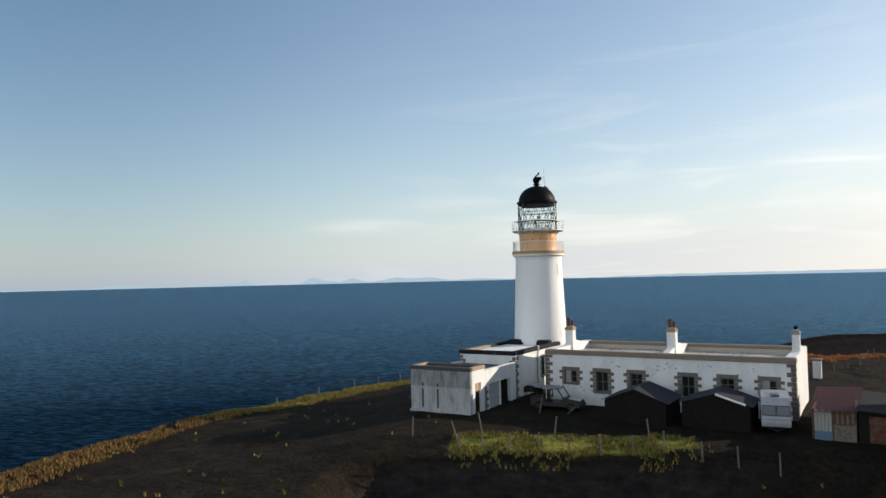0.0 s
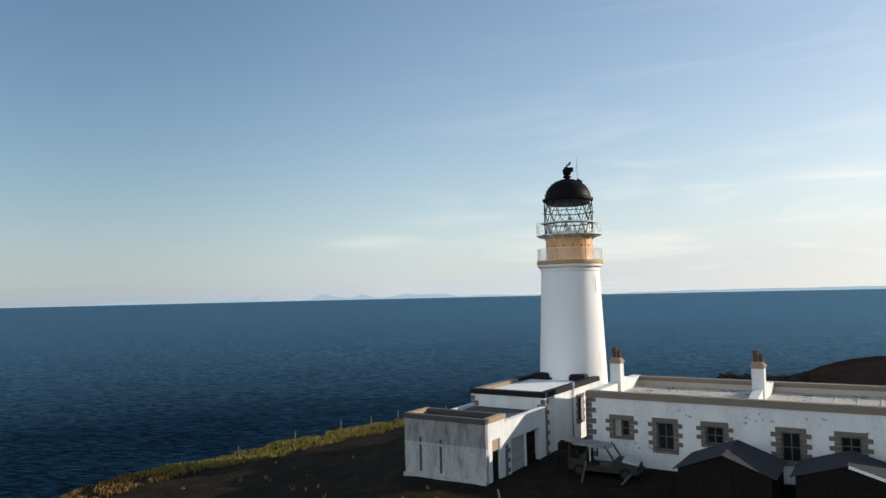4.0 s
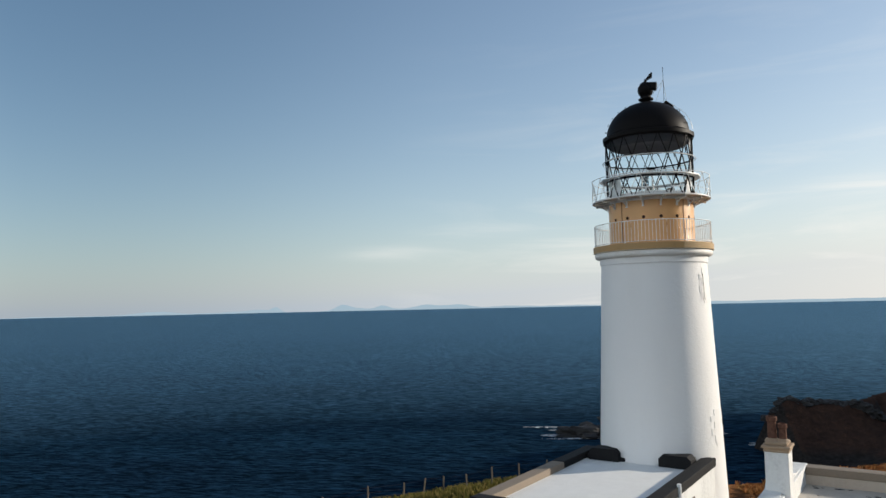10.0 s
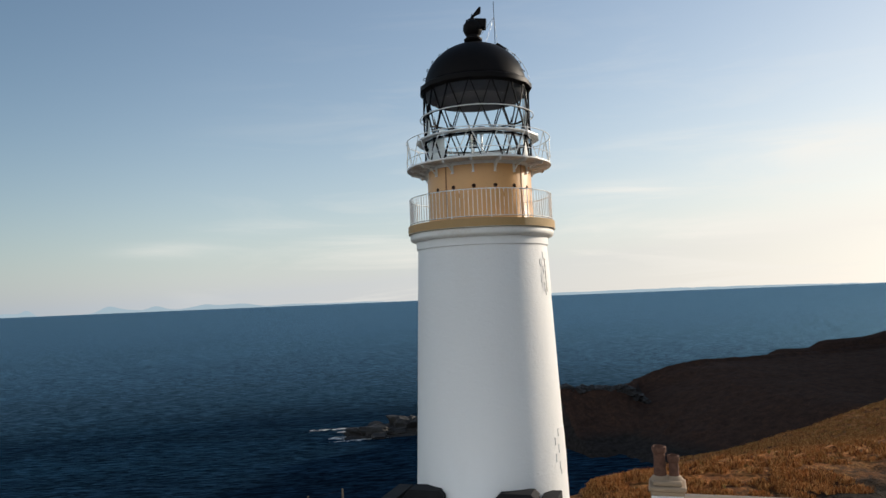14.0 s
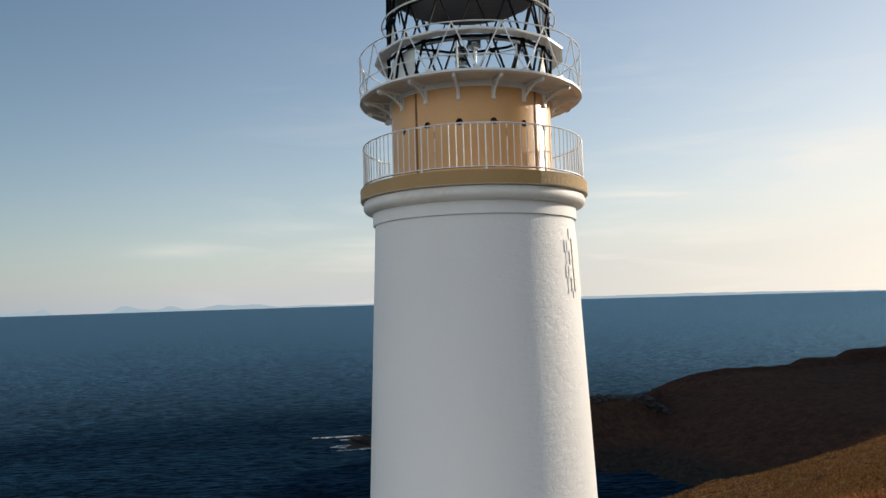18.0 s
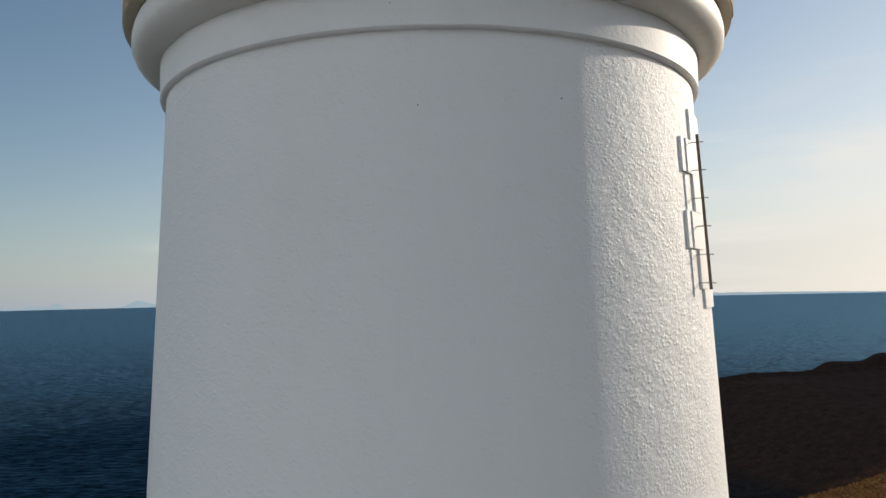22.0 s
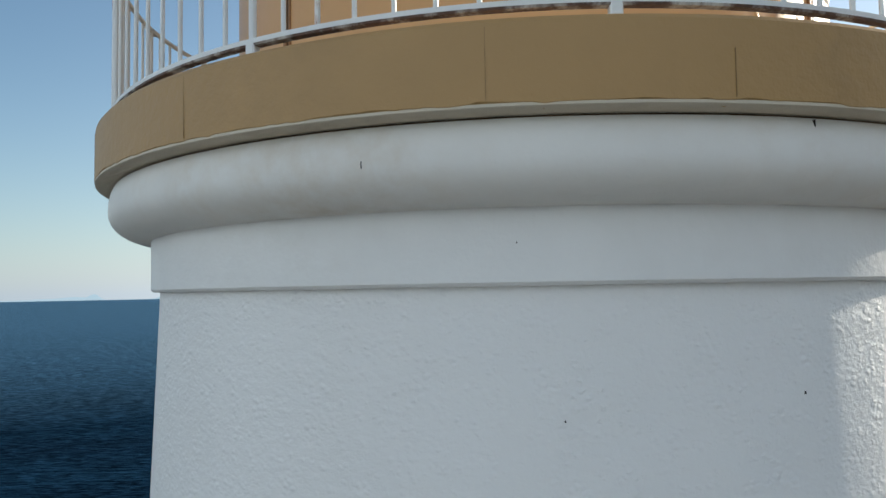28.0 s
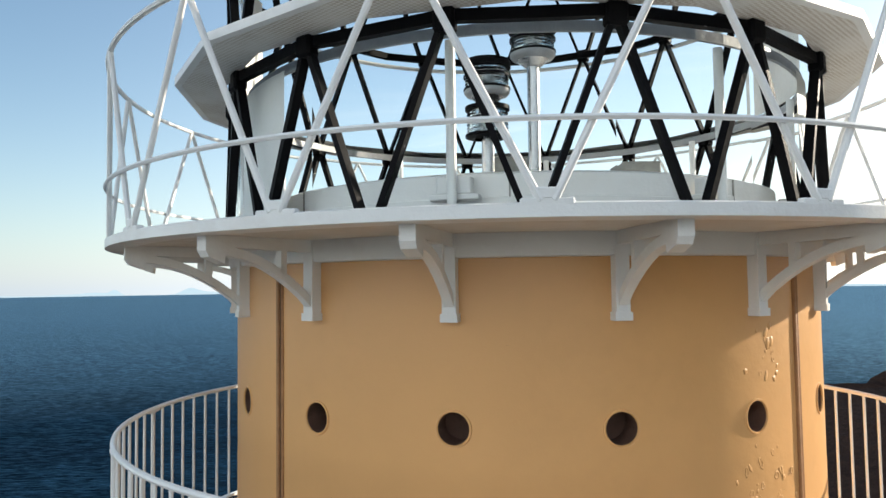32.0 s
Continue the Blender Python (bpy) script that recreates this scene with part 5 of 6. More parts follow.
part("wall_lamp", tube(boxes((B1 + 0.02, B1 + 0.14, C0 + 0.25, C0 + 0.40, 3.30, 3.42)), (B1 + 0.1, C0 + 0.3, 3.36), (B1 + 0.42, C0 + 0.3, 3.30), 0.05, 8), M_SMOOTH, block, "small white wall lamp")

annexe = thing("annexe", HOUSE, "stained white concrete outbuilding with an open parapet top", "outbuilding")
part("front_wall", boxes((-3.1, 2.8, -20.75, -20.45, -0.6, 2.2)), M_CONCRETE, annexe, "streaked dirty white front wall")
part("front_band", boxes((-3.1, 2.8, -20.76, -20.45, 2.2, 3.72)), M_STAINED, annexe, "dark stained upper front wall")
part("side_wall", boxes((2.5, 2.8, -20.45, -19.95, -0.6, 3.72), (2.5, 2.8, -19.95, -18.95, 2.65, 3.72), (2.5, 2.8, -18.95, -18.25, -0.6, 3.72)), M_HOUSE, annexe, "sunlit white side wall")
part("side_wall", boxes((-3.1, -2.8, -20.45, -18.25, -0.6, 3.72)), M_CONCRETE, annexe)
# shade inside the open top put into dark wall and roof colours
part("inner_wall", boxes((-2.8, 2.5, -18.55, -18.25, 0, 3.72)), M_DARKSTONE, annexe)
part("roof", boxes((-2.8, 2.5, -20.45, -18.55, 2.3, 2.5)), M_FELT, annexe, "dark sunken roof")
# shaded front and inner copings coloured dark, sunlit side copings buff
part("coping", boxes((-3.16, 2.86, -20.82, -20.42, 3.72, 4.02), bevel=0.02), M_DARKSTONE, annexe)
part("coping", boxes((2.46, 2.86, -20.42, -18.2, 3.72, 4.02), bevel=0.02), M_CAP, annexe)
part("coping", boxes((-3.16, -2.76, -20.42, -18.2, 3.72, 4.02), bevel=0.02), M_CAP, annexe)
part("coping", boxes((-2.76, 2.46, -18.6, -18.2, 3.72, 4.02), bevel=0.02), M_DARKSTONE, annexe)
part("door", boxes((2.58, 2.64, -19.95, -18.95, 0.0, 2.65)), M_TARBOARD, annexe, "dark door standing in shade")
part("door_panel", boxes((2.66, 2.72, -19.92, -19.0, 1.95, 2.62)), M_CAP, annexe, "buff fanlight board")
for u in (-1.9, -0.4):
    part("wall_slot", boxes((u - 0.09, u + 0.09, -20.77, -20.70, 0.5, 2.6), bevel=0.01), M_DARKSTONE, annexe, "dark stained drip groove")
part("wall_band", boxes((-3.13, 2.83, -20.79, -20.72, 2.15, 2.30), bevel=0.01), M_CONCRETE, annexe)
part("plinth", boxes((-3.16, 2.86, -20.95, -20.6, -0.6, 0.35), bevel=0.03), M_CONCRETE, annexe)
part("low_wall", boxes((2.5, 2.8, -18.25, -17.45, -0.6, 3.45), (2.5, 2.8, -17.45, -13.3, 2.3, 3.45), (2.5, 2.8, -13.3, -12.18, -0.6, 3.45)), M_HOUSE, annexe, "white wall above the garage doors")
part("low_wall", boxes((-3.1, -2.8, -18.25, -12.18, -0.6, 3.45)), M_HOUSE, annexe)
part("low_roof", boxes((-2.8, 2.5, -18.25, -12.18, 3.05, 3.25)), M_GREYFELT, annexe, "grey felt roof")
part("low_coping", boxes((2.46, 2.84, -18.2, -12.18, 3.45, 3.56), bevel=0.015), M_HOUSE, annexe)
gd = part("garage_door", boxes((2.60, 2.66, -17.45, -15.3, 0.0, 2.3)), M_CONCRETE, annexe, "pale boarded garage door")
me_gp = mesh_of(boxes((2.66, 2.675, 0.0, 0.25, 0.05, 2.25)), "plank", M_CONCRETE)
for i in range(8):
    share("plank", me_gp, gd, Matrix.Translation((0, -17.45 + 0.27 * i, 0)))
part("garage_door", boxes((2.40, 2.46, -15.3, -13.3, 0.0, 2.3)), M_TARBOARD, annexe, "dark panel set back in the garage doorway")
part("door_post", boxes((2.52, 2.78, -15.38, -15.22, -0.3, 2.3)), M_HOUSE, annexe)
quoins(annexe, 2.8, -18.25, 0.0, 2.2, -1, 1, h=0.3)

# flakes of bare render where the paint has come off the house front
flake = random.Random(21)
for cu, cz, n in ((16.2, 3.75, 9), (12.6, 3.9, 5), (22.9, 3.6, 5), (19.6, 3.9, 4), (9.6, 1.3, 5), (25.6, 1.6, 4)):
    bm = bmesh.new()
    for _ in range(n):
        u, z, r = cu + flake.gauss(0, 0.55), cz + flake.gauss(0, 0.22), flake.uniform(0.04, 0.13)
        k = 9
        ring = [(u + r * flake.uniform(0.6, 1.3) * math.cos(math.tau * i / k), V0 - 0.004, min(z + r * 0.7 * flake.uniform(0.6, 1.3) * math.sin(math.tau * i / k), TOP - 0.45)) for i in range(k)]
        bm.faces.new([bm.verts.new(p) for p in ring])
    tagged(part("bare_patch", bm, M_BARE, keepers, "patch of bare grey render"), kind="stuff")


# ---- yard: caravan, vehicle, sheds, fences ----
def uv(u, v, z=0.0):
    p = AX_U * u + AX_V * v
    return Vector((p.x, p.y, z))


def at_uv(u, v, turn=0.0, dz=0.0):
    p = uv(u, v)
    return Matrix.Translation((p.x, p.y, ground_at(p.x, p.y) + dz)) @ Matrix.Rotation(radians(-23 + turn), 4, "Z")


def wheel(parent, x, y, r=0.33, w=0.2, rim_mat=M_CARTRIM):
    t = part("wheel", turned([(r * 0.55, -w / 2), (r * 0.92, -w / 2), (r, -w * 0.3), (r, w * 0.3), (r * 0.92, w / 2), (r * 0.55, w / 2)], 20), M_TYRE, parent, smooth=True, at=pose(x, y, r, 90, 0, 90))
    part("rim", turned([(0.02, -w * 0.3), (r * 0.5, -w * 0.36), (r * 0.58, -w * 0.2), (r * 0.58, w * 0.3), (0.02, w * 0.34)], 16), rim_mat, t, smooth=True)
    return t


# caravan, its front towards the south
caravan = thing("caravan", at_uv(25.1, -15.5, 9) @ Matrix.Diagonal((0.88, 0.92, 0.95, 1)), "white touring caravan with two front windows and roof vent", "caravan")
outline = [(-2.3, 0.55), (-2.38, 0.9), (-2.30, 1.45), (-2.10, 2.35), (-1.85, 2.62), (1.9, 2.66), (2.15, 2.45), (2.3, 0.9), (2.25, 0.55)]
bm = bmesh.new()
prism(bm, outline, -1.08, 1.08)
bmesh.ops.rotate(bm, verts=bm.verts, matrix=Matrix.Rotation(radians(90), 3, "Z"))
bmesh.ops.bevel(bm, geom=list(bm.edges), offset=0.05, segments=2, affect="EDGES")
bmesh.ops.recalc_face_normals(bm, faces=bm.faces)
body = part("body", bm, M_CARAVAN, caravan, "dirty white caravan shell")
part("stripe", boxes((-1.10, 1.10, -2.36, -2.28, 1.0, 1.12)), M_CARTRIM, body)
for x in (-0.52, 0.52):
    bm = bmesh.new()
    box(bm, x - 0.47, x + 0.47, -0.03, 0.03, -0.34, 0.34, 0.02)
    w = part("front_window", bm, M_CARGLASS, caravan, "grey tinted caravan window", at=pose(0, -2.245, 1.72, -12.5, 0, 0))
    bm = bmesh.new()
    for d in ((x - 0.5, x - 0.46, -0.04, 0.035, -0.37, 0.37), (x + 0.46, x + 0.5, -0.04, 0.035, -0.37, 0.37), (x - 0.46, x + 0.46, -0.04, 0.035, 0.33, 0.37), (x - 0.46, x + 0.46, -0.04, 0.035, -0.37, -0.33)):
        box(bm, *d)
    part("window_seal", bm, M_TYRE, w)
part("roof_vent", boxes((-0.35, 0.35, -0.5, 0.15, 2.63, 2.80), bevel=0.04), M_CARAVAN, caravan)
part("roof_light", boxes((-0.32, 0.32, -1.55, -1.0, 2.62, 2.76), bevel=0.04), M_CARGLASS, caravan, "grey roof light")
part("side_window", boxes((1.06, 1.10, -0.9, 0.6, 1.35, 2.0), bevel=0.01), M_CARGLASS, caravan)
part("side_window", boxes((-1.10, -1.06, -0.9, 0.6, 1.35, 2.0), bevel=0.01), M_CARGLASS, caravan)
part("drawbar", tube(tube(bmesh.new(), (-0.7, -2.2, 0.5), (0, -3.3, 0.45), 0.045, 6), (0.7, -2.2, 0.5), (0, -3.3, 0.45), 0.045, 6), M_IRONSHEET, caravan)
part("chassis", boxes((-0.95, 0.95, -2.1, 2.1, 0.42, 0.55)), M_TYRE, caravan)
for x in (-0.98, 0.98):
    wheel(caravan, x, 0.1)
part("jockey_wheel", turned([(0.02, -0.04), (0.12, -0.04), (0.12, 0.04), (0.02, 0.04)], 14), M_TYRE, caravan, at=pose(0, -3.2, 0.12, 90, 0, 90))

# stripped wreck by the first window
truck = thing("off_road_vehicle", at_uv(8.1, -15.0, 4), "stripped dark wreck of an off-road vehicle with pale bent roof", "vehicle")
bm = bmesh.new()
prism(bm, [(-2.2, 0.30), (-2.2, 0.98), (-1.1, 1.02), (-0.9, 0.62), (0.45, 0.60), (0.62, 1.04), (0.95, 1.06), (2.0, 0.84), (2.12, 0.72), (2.12, 0.30)], -0.80, 0.80)
bmesh.ops.bevel(bm, geom=list(bm.edges), offset=0.035, segments=1, affect="EDGES")
part("body", bm, M_CARBODY, truck, "dull dark body tub")
bm = bmesh.new()
n = 14
sheet = [[bm.verts.new((-2.35 + 2.75 * i / n, -0.84 + 1.68 * j / 5, 1.90 + 0.07 * noise.noise((i * 0.5, j * 0.7, 3)) + (0.10 if i < 3 else 0.0) - 0.012 * i + k)) for j in range(6)] for k in (0.0, 0.045) for i in range(n + 1)]
low, high = sheet[:n + 1], sheet[n + 1:]
for g, flip in ((low, True), (high, False)):
    for i in range(n):
        for j in range(5):
            f = (g[i][j], g[i + 1][j], g[i + 1][j + 1], g[i][j + 1])
            bm.faces.new(f[::-1] if flip else f)
rimline = [(i, 0) for i in range(n)] + [(n, j) for j in range(5)] + [(i, 5) for i in range(n, 0, -1)] + [(0, j) for j in range(5, 0, -1)]
for (i, j), (p, q) in zip(rimline, rimline[1:] + rimline[:1]):
    bm.faces.new((low[i][j], low[p][q], high[p][q], high[i][j]))
part("roof", bm, M_CARDIRT, truck, "pale bent roof sheet")
for x, y, lean, mat in ((-2.1, -0.76, 0.0, M_CARBODY), (-2.1, 0.76, 0.0, M_CARBODY), (-0.75, -0.78, 0.0, M_CARWHITE), (-0.75, 0.78, 0.0, M_CARBODY), (0.18, -0.76, 0.62, M_CARBODY), (0.18, 0.76, 0.62, M_CARBODY)):
    part("pillar", bar(bmesh.new(), (x + lean, y, 0.95), (x, y, 1.89), 0.09, 0.05, (0, 1, 0)), mat, truck, "white door pillar" if mat is M_CARWHITE else "")
part("bulkhead", boxes((-1.05, -0.98, -0.76, 0.76, 0.6, 1.55), bevel=0.01), M_CARBODY, truck)
part("seat", boxes((-0.85, -0.35, -0.6, -0.1, 0.6, 0.85), (-0.92, -0.75, -0.6, -0.1, 0.85, 1.35), bevel=0.04), M_TYRE, truck, "torn black seat")
bm = bmesh.new()
prism(bm, [(1.15, 1.06), (2.10, 0.88), (2.12, 0.93), (1.62, 1.12), (1.15, 1.12)], -0.62, 0.50)
part("bonnet", bm, M_CARWHITE, truck, "white crumpled bonnet panel", at=pose(0, 0, 0.02, 6, 0, 3))
for x in (-1.45, 1.4):
    for y in (-0.78, 0.78):
        w = wheel(truck, x, y, 0.36, 0.22, M_CARBODY)
        w.matrix_basis = pose(x, y, 0.34, 90, 0, 0)
part("bumper", boxes((2.12, 2.24, -0.8, 0.8, 0.42, 0.56), bevel=0.02), M_IRONSHEET, truck)
crate = thing("raised_crate", at_uv(5.55, -14.4, 12), "dark tarred open crate on legs beside the wreck", "crate")
for x in (-0.7, 0.65):
    for y in (-0.45, 0.40):
        part("leg", boxes((x, x + 0.06, y, y + 0.06, -0.1, 1.25)), M_TARBOARD, crate)
part("tray", boxes((-0.75, 0.75, -0.5, 0.5, 1.25, 1.31), (-0.75, 0.75, -0.5, -0.44, 1.31, 1.66), (-0.75, 0.75, 0.44, 0.5, 1.31, 1.66), (-0.75, -0.69, -0.44, 0.44, 1.31, 1.66), (0.69, 0.75, -0.44, 0.44, 1.31, 1.66), bevel=0.008), M_TARBOARD, crate)
# loose timber and sheets beside it
for u, v, tn, tl, ln in ((6.3, -14.2, 30, 62, 1.9), (9.7, -16.9, 80, 18, 1.3), (7.4, -17.3, -40, 66, 1.5)):
    b = boxes((-0.05, 0.05, -0.04, 0.04, 0, ln), bevel=0.006)
    tagged(part("timber_post", b, M_WOOD, None, at=at_uv(u, v, tn) @ pose(0, 0, 0, 0, 90 - tl, 0)), "leaning weathered timber post beside the vehicle", "post")


def corrugated(L, y0, y1, n, wave=0.03):
    """One ribbed sheet from x = 0 to L."""
    bm = bmesh.new()
    rows = []
    for i in range(n + 1):
        y, z = y0 + (y1 - y0) * i / n, wave * (0.5 - 0.5 * math.cos(math.pi * i))
        rows.append([bm.verts.new(p) for p in ((0, y, z), (L, y, z), (L, y, z + 0.012), (0, y, z + 0.012))])
    for p, q in zip(rows, rows[1:]):
        for k in range(4):
            bm.faces.new((p[k], q[k], q[(k + 1) % 4], p[(k + 1) % 4]))
    bm.faces.new(rows[0])
    bm.faces.new(rows[-1][::-1])
    bmesh.ops.recalc_face_normals(bm, faces=bm.faces)
    return bm


def gable_shed(u, v0, v1, half, eave, apex, lift, verge):
    sh = thing("garden_shed", at_uv(u, (v0 + v1) / 2), "dark tarred timber shed with low gabled sheet roof", "shed", "sheds before the house")
    d = (v1 - v0) / 2
    bm = bmesh.new()
    prism(bm, [(-half + 0.1, -0.3), (half - 0.1, -0.3), (half - 0.1, eave), (0, apex - 0.05), (-half + 0.1, eave)], -d + 0.12, d - 0.12)
    wall = part("wall", bm, M_TARBOARD, sh, "dark vertical boarding")
    n = int(2 * half / 0.2)
    for i in range(n):
        x = -half + 0.1 + (2 * half - 0.2) * (i + 0.5) / n
        h = eave + (apex - 0.05 - eave) * (1 - abs(x) / (half - 0.1))
        part("board", boxes((x - 0.085, x + 0.085, -d + 0.09, -d + 0.118, -0.2, h - 0.04)), M_TARBOARD, wall)
    for s in (-1, 1):
        slope = math.atan2(apex - eave, half)
        bm = corrugated(math.hypot(half, apex - eave) + 0.15, -d, d, 40)
        ro = Matrix.Translation((0, 0, apex)) @ (Matrix.Rotation(slope, 4, "Y") if s > 0 else Matrix.Rotation(math.pi, 4, "Z") @ Matrix.Rotation(slope, 4, "Y"))
        part("roof_sheet", bm, M_IRONSHEET, sh, "grey corrugated roof sheet", at=ro)
    if verge:
        part("bargeboard", bar(bmesh.new(), (0.05, -d - 0.02, apex - 0.02), (half * 0.85, -d - 0.02, apex - (apex - eave) * 0.85), 0.14, 0.03, (0, 1, 0)), M_SMOOTH, sh, "broken white bargeboard")
    part("door", boxes((-0.45, 0.45, -d + 0.05, -d + 0.088, 0.0, 1.75)), M_TARBOARD, sh)
    return sh


gable_shed(15.72, -18.5, -14.0, 2.45, 1.75, 2.68, 0, False)
gable_shed(21.45, -18.0, -14.0, 2.45, 1.85, 2.62, 0, True)

# tumbledown red-roofed store beside the house
store = thing("store_shed", at_uv(29.0, -13.4), "tumbledown store with rust-red sheet roof and patched front", "shed")
part("side_wall", boxes((-1.35, -1.2, -4.4, 4.4, -0.3, 2.0)), M_BRICKRED, store)
part("side_wall", boxes((1.15, 1.3, -4.4, 4.4, -0.3, 2.15)), M_BRICKRED, store)
part("back_wall", boxes((-1.2, 1.15, 4.25, 4.4, -0.3, 2.0)), M_BRICKRED, store)
front = part("front_wall", boxes((-0.15, 1.15, -4.4, -4.28, -0.3, 2.0)), M_BRICKRED, store, "flaking red-brown front wall")
for i in range(5):
    x = -1.2 + i * 0.21
    part("plank", boxes((x, x + 0.19, -4.42, -4.38, 0.55, 1.95 - 0.05 * (i % 2))), M_BOARD, front, "pale grey upright plank")
part("lower_board", boxes((-1.2, -0.15, -4.43, -4.38, -0.1, 0.55)), M_BLUE, front, "faded blue lower board")
part("patch_panel", boxes((-0.05, 1.25, -4.46, -4.41, -0.15, 1.05), bevel=0.01), M_WOOD, front, "grey patch panel")
for i in range(4):
    part("plank", boxes((0.1 + 0.3 * i, 0.24 + 0.3 * i, -4.45, -4.41, 1.1, 1.95 - 0.1 * (i % 3))), M_WOOD, front)
part("roof", corrugated(3.1, -4.65, 4.65, 70), M_REDROOF, store, "rust-red corrugated roof", at=pose(-1.6, 0, 2.0, 2.0, -3, 0))
lean = thing("lean_to_shed", at_uv(31.6, -13.6), "dark felt-roofed lean-to shed beside the store", "shed")
part("wall", boxes((-1.2, 1.6, -4.2, 4.2, -0.3, 1.9)), M_TARBOARD, lean)
part("roof", boxes((-1.35, 1.8, -4.5, 4.4, 1.9, 2.02), bevel=0.02), M_FELT, lean, at=pose(0, 0, 0, 0, 4, 0))
part("door", boxes((-0.6, 0.4, -4.26, -4.19, 0, 1.7)), M_BRICKRED, lean)

# white gate pier and hut by the track
pier = thing("gate_pier", Matrix.Translation((28.5, 0.7, ground_at(28.5, 0.7) - 0.1)) @ Matrix.Rotation(radians(-23), 4, "Z"), "white rendered gate pier with stone cap", "gate pier")
part("shaft", boxes((-0.4, 0.4, -0.4, 0.4, 0, 1.9), bevel=0.03), M_HOUSE, pier)
part("cap", boxes((-0.5, 0.5, -0.5, 0.5, 1.9, 2.08), bevel=0.04), M_STONE, pier)


def fence(points, label, group, wires, h=1.25):
    """Posts at the points with strands of wire between neighbours."""
    fn = thing("wire_fence", Matrix.Identity(4), label, "fence", group)
    tops = []
    for x, y, lean_x, lean_y in points:
        z = ground_at(x, y)
        bm = bmesh.new()
        hh = h * rnd.uniform(0.9, 1.1)
        tube(bm, (0, 0, -0.3), (lean_x * hh, lean_y * hh, hh), 0.062, 7, 0.055)
        part("post", bm, M_WOOD, fn, at=Matrix.Translation((x, y, z)))
        tops.append((Vector((x, y, z)), Vector((lean_x, lean_y, 1)) * hh))
    for (p, d), (q, e) in zip(tops, tops[1:]):
        for f in wires:
            part("wire", tube(bmesh.new(), p + d * f, q + e * f, 0.006, 4), M_IRONSHEET, fn)
    return fn


FENCE = ((-5.25, 0.02), (-3.7, 0.0), (-1.8, 0.0), (0.15, 0.03), (2.2, 0.0), (4.25, 0.0), (6.35, 0.0), (8.3, 0.02), (10.5, -0.02), (12.6, -0.03), (14.9, 0.0))
fence([(x, -30.2 - 0.9 * max(0, (x - 6.3) / 4) ** 1.2 + 0.3 * math.sin(x), l, 0.02) for x, l in FENCE], "grey timber post and wire fence on rough grass", "yard fences", (0.35, 0.65, 0.92))
for x, y, lx in ((-5.5, -28.4, -0.35), (-4.0, -26.2, -0.22), (1.2, -27.2, 0.16), (7.7, -28.2, -0.12), (-9.0, -27.6, 0.05)):
    bm = tube(bmesh.new(), (0, 0, -0.3), (lx * 1.4, 0, 1.4), 0.06, 7, 0.05)
    tagged(part("fence_post", bm, M_WOOD, None, at=Matrix.Translation((x, y, ground_at(x, y)))), "leaning weathered fence post standing alone", "post", "stray posts")
fence([(-28.0, -6.0, 0, 0), (-25.6, 0.6, 0.05, 0), (-22.6, 5.2, 0, 0), (-20.4, 8.4, -0.04, 0), (-18.2, 11.0, 0, 0), (-16.2, 12.9, 0.05, 0), (-15.0, 13.6, 0.2, 0), (-13.6, 14.2, 0, 0), (-12.0, 14.8, -0.08, 0), (-10.3, 15.4, 0, 0), (-8.4, 15.9, 0, 0), (-6.4, 16.2, 0, 0)],
      "weathered clifftop post and wire fence", "clifftop fence", (0.3, 0.6, 0.9), 1.1)
fence([(31.2, 3.6, 0, 0), (34.0, 7.4, 0, 0), (36.5, 10.6, 0.03, 0), (39.2, 14.8, 0, 0), (41.5, 18.8, 0, 0)], "post and wire fence beside the track", "track fence", (0.4, 0.85), 1.2)


# ---- rocks, foam and rough vegetation ----
def rock(name, x, y, z, sx, sy, sz, seed, label):
    bm = bmesh.new()
    bmesh.ops.create_icosphere(bm, subdivisions=4, radius=1.0)
    for v in bm.verts:
        n = 0.55 * noise.fractal(v.co * 1.6 + Vector((seed, 0, 0)), 0.8, 2.2, 5)
        v.co *= 1 + n
        v.co.x, v.co.y, v.co.z = v.co.x * sx, v.co.y * sy, v.co.z * sz
    return tagged(part(name, bm, M_ROCK, None, at=Matrix.Translation((x, y, z))), label, "rock", "shore rocks")


rock("sea_rock", -3.0, 181, SEA_Z + 0.2, 9.5, 4.0, 2.9, 1.0, "low black wave-washed rock islet")
rock("sea_rock", 7.0, 184, SEA_Z + 0.4, 8.0, 5.0, 4.6, 2.0, "low black wave-washed rock islet")
rock("sea_rock", 18.0, 186, SEA_Z + 0.2, 9.0, 5.0, 4.2, 5.0, "low black wave-washed rock islet")
for i in range(16):
    x = 43.5 + 1.9 * i
    size = rnd.uniform(0.9, 1.9)
    rock("shore_rock", x, 166.5 + rnd.uniform(-1.0, 1.0), ground_at(x, 166.5) - 0.2 * size, size * 1.3, size, size * 0.8, 10 + i, "jagged dark shore rock on the point")

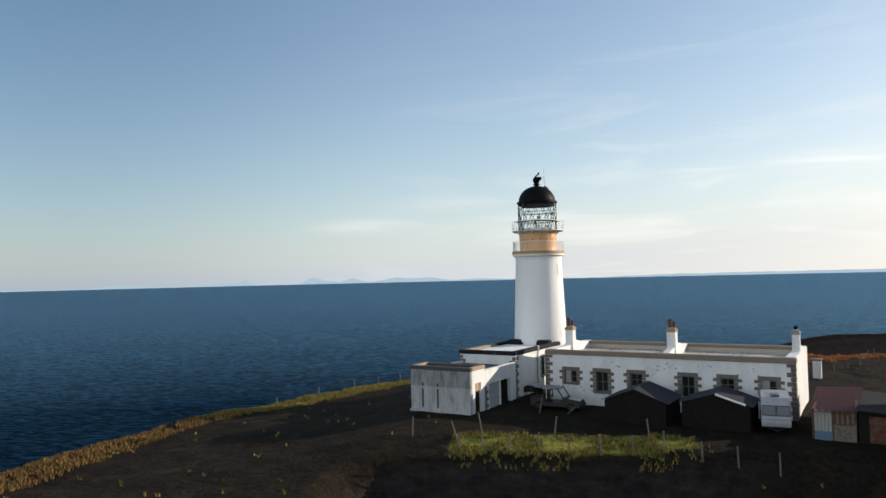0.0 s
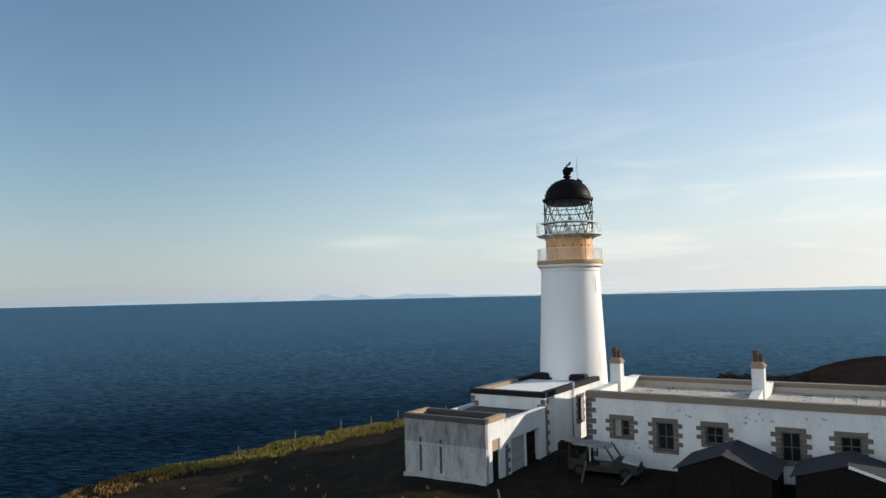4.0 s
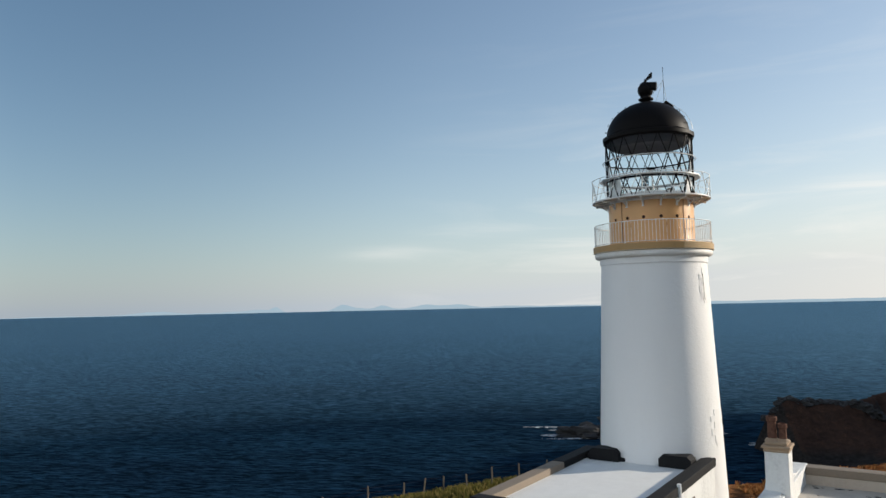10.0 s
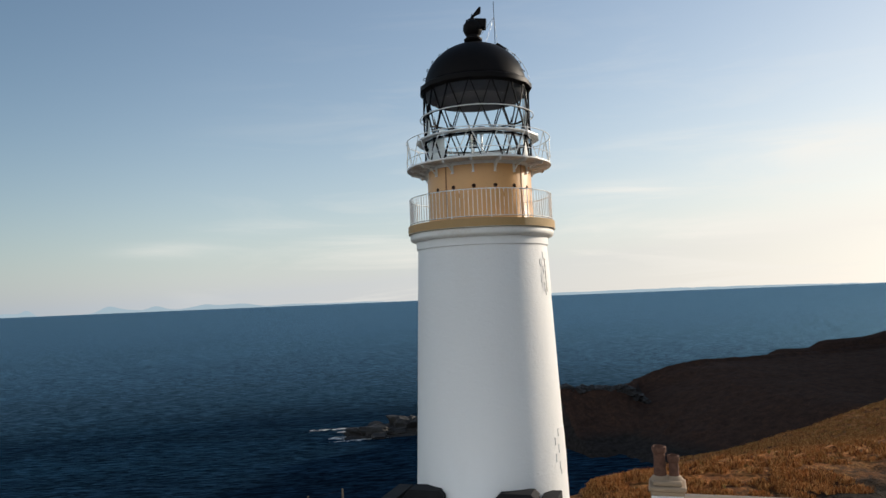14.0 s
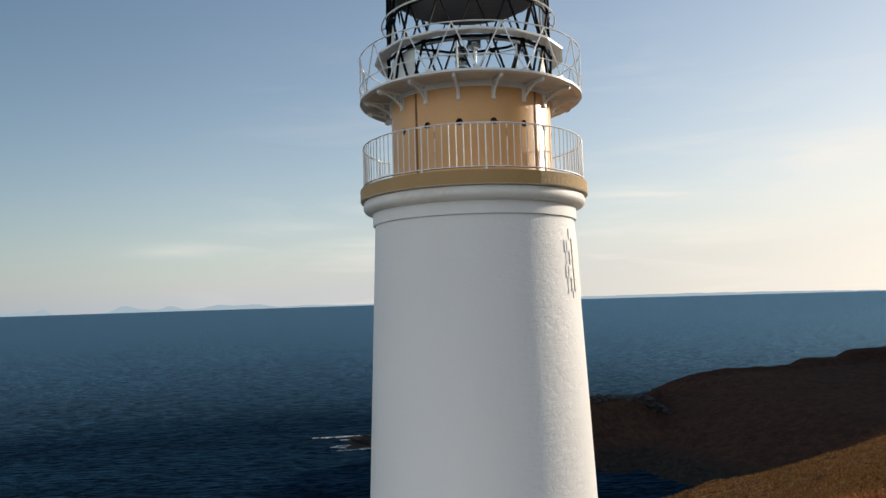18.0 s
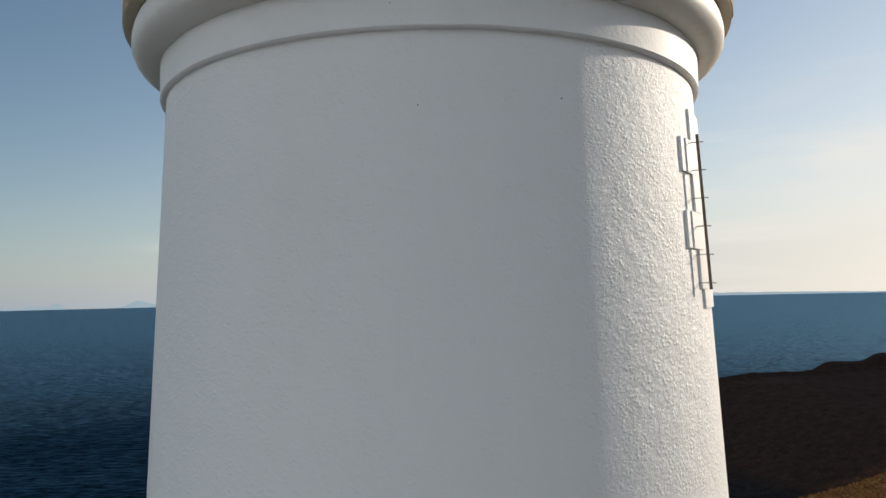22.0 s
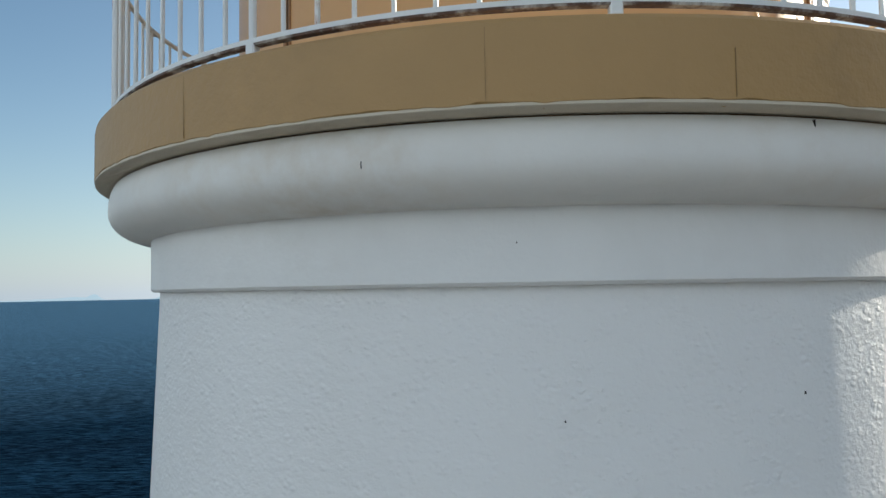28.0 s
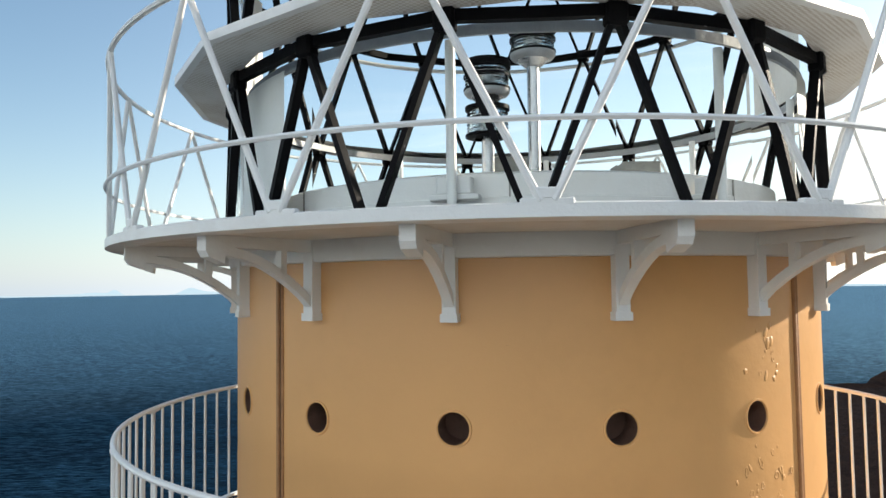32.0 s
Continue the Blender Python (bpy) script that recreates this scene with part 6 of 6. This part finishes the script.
m = Mat("sea_foam", 0.9, color=(0.75, 0.78, 0.78))
hole = m.n.new("ShaderNodeBsdfTransparent")
mixer = m.n.new("ShaderNodeMixShader")
m.l.new(m.ramp(m.noise(0.9, 6, 0.75, (0.6, 1.6, 1)), [(0.47, 0.0), (0.58, 1.0)]), mixer.inputs[0])
m.l.new(hole.outputs[0], mixer.inputs[1])
m.l.new(m.b.outputs[0], mixer.inputs[2])
m.l.new(mixer.outputs[0], m.n["Material Output"].inputs["Surface"])
bm = bmesh.new()
for x, y, a, b, t in ((-12.5, 181, 5.0, 2.2, 0.2), (-8, 176.5, 9, 1.2, 0.1), (-4, 189, 12, 1.5, -0.1), (5, 191, 11, 1.8, 0.1), (-15, 195, 9, 1.2, 0), (28, 187, 9, 1.5, 0.1), (42, 172, 3, 3.0, 0.6)):
    vs = [bm.verts.new((x + a * math.cos(q) * math.cos(t) - b * math.sin(q) * math.sin(t), y + a * math.cos(q) * math.sin(t) + b * math.sin(q) * math.cos(t), SEA_Z + 0.10)) for q in (math.tau * i / 18 for i in range(18))]
    bm.faces.new(vs)
tagged(part("sea_foam", bm, m.m), "white broken surf round the rocks", "surf", kind="stuff")


def grass_object(name, spots, label, mat, tall, blades):
    vs, fs = [], []
    for x, y in spots:
        z = ground_at(x, y) - 0.03
        for _ in range(blades):
            a, r = rnd.uniform(0, math.tau), rnd.uniform(0.0, 0.16)
            bx, by = x + r * math.cos(a), y + r * math.sin(a)
            h, w = tall * rnd.uniform(0.5, 1.2), rnd.uniform(0.02, 0.05)
            lx, ly = rnd.uniform(-0.5, 0.5) * h, rnd.uniform(-0.5, 0.5) * h
            c, s = math.cos(a + 1.57) * w, math.sin(a + 1.57) * w
            k = len(vs)
            vs += [(bx - c, by - s, z), (bx + c, by + s, z), (bx + c * 0.6 + lx * 0.4, by + s * 0.6 + ly * 0.4, z + h * 0.6), (bx - c * 0.6 + lx * 0.4, by - s * 0.6 + ly * 0.4, z + h * 0.6), (bx + lx, by + ly, z + h)]
            fs += [(k, k + 1, k + 2, k + 3), (k + 3, k + 2, k + 4)]
    me = bpy.data.meshes.new(name)
    me.from_pydata(vs, [], fs)
    me.materials.append(mat)
    return tagged(new(name, me), label, "grass", kind="stuff")


def blade_material(name, a, b, c):
    m = Mat(name, 0.9)
    m.b.inputs["Specular IOR Level"].default_value = 0.1
    f = m.n.new("ShaderNodeNewGeometry").outputs["Random Per Island"]
    m.color(m.ramp(f, [(0.1, a), (0.55, b), (0.95, c)]))
    return m.m


M_BLADE = blade_material("grass_blades", (0.085, 0.085, 0.018), (0.19, 0.17, 0.04), (0.36, 0.25, 0.085))
M_BRACKEN = blade_material("dead_bracken", (0.05, 0.028, 0.012), (0.16, 0.092, 0.030), (0.32, 0.22, 0.085))
M_HEATH = blade_material("heather_stems", (0.14, 0.054, 0.022), (0.44, 0.180, 0.056), (0.62, 0.34, 0.12))
M_MOORGRASS = blade_material("moor_grass_blades", (0.15, 0.080, 0.028), (0.34, 0.170, 0.052), (0.50, 0.29, 0.105))


def scatter(count, x0, x1, y0, y1, scale, seed, cut, bare):
    rs = np.random.RandomState(int(seed * 10))
    P = rs.uniform((x0, y0), (x1, y1), (count * 4, 2))
    inland = land_height(P[:, 0], P[:, 1])[1] > -0.3
    out = [(x, y) for (x, y), ok in zip(P.tolist(), inland) if ok and not bare(x, y) and noise.noise((x * scale, y * scale, seed)) > cut]
    return out[:count]


def built_over(x, y):
    u, v = x * AX_U.x + y * AX_U.y, x * AX_V.x + y * AX_V.y
    return (-4 < u < 33 and -21.5 < v < -1) or math.hypot(x, y) < 3.5


def off_heath(x, y):
    return built_over(x, y) or y < 0.6 * x - 7


spots = scatter(160, -40, 22, -46, 18, 0.35, 1.0, 0.1, built_over)
# thicker pale grass along the yard fence and western rim, placed to draw the sunlit strips
spots += scatter(700, -6, 10.5, -31.5, -27, 0.5, 2.0, -0.1, built_over)
rim = np.array(scatter(21000, -40, -5, -40, 19, 0.4, 3.0, -0.4, built_over))
rim = rim[land_height(rim[:, 0], rim[:, 1])[1] < 4.8]
spots += [(x, y) for x, y in rim.tolist() if y + 3 * noise.noise((x * 0.3, y * 0.3, 5.0)) > -13]
grass_object("grass", spots, "tussocky green and straw-coloured clifftop grass", M_BLADE, 0.30, 7)
dead = [(x, y) for x, y in rim.tolist() if y + 3 * noise.noise((x * 0.3, y * 0.3, 5.0)) <= -13]
grass_object("bracken", dead, "orange-brown dead bracken along the western rim", M_BRACKEN, 0.34, 7)
spots = scatter(15000, 8, 50, 14, 48, 0.9, 7.0, 0.0, off_heath) + scatter(3000, 6, 22, 8, 15, 0.9, 7.5, 0.0, built_over) + scatter(14000, 20, 110, 30, 95, 0.6, 8.0, 0.0, off_heath)
grass_object("heather", spots, "brown sunlit heather and dry moor grass", M_HEATH, 0.30, 6)
spots = scatter(3500, 8, 100, 14, 92, 0.22, 9.0, 0.12, off_heath)
grass_object("moor_grass", spots, "tussocks of rusty straw-coloured moor grass among heather", M_MOORGRASS, 0.34, 8)
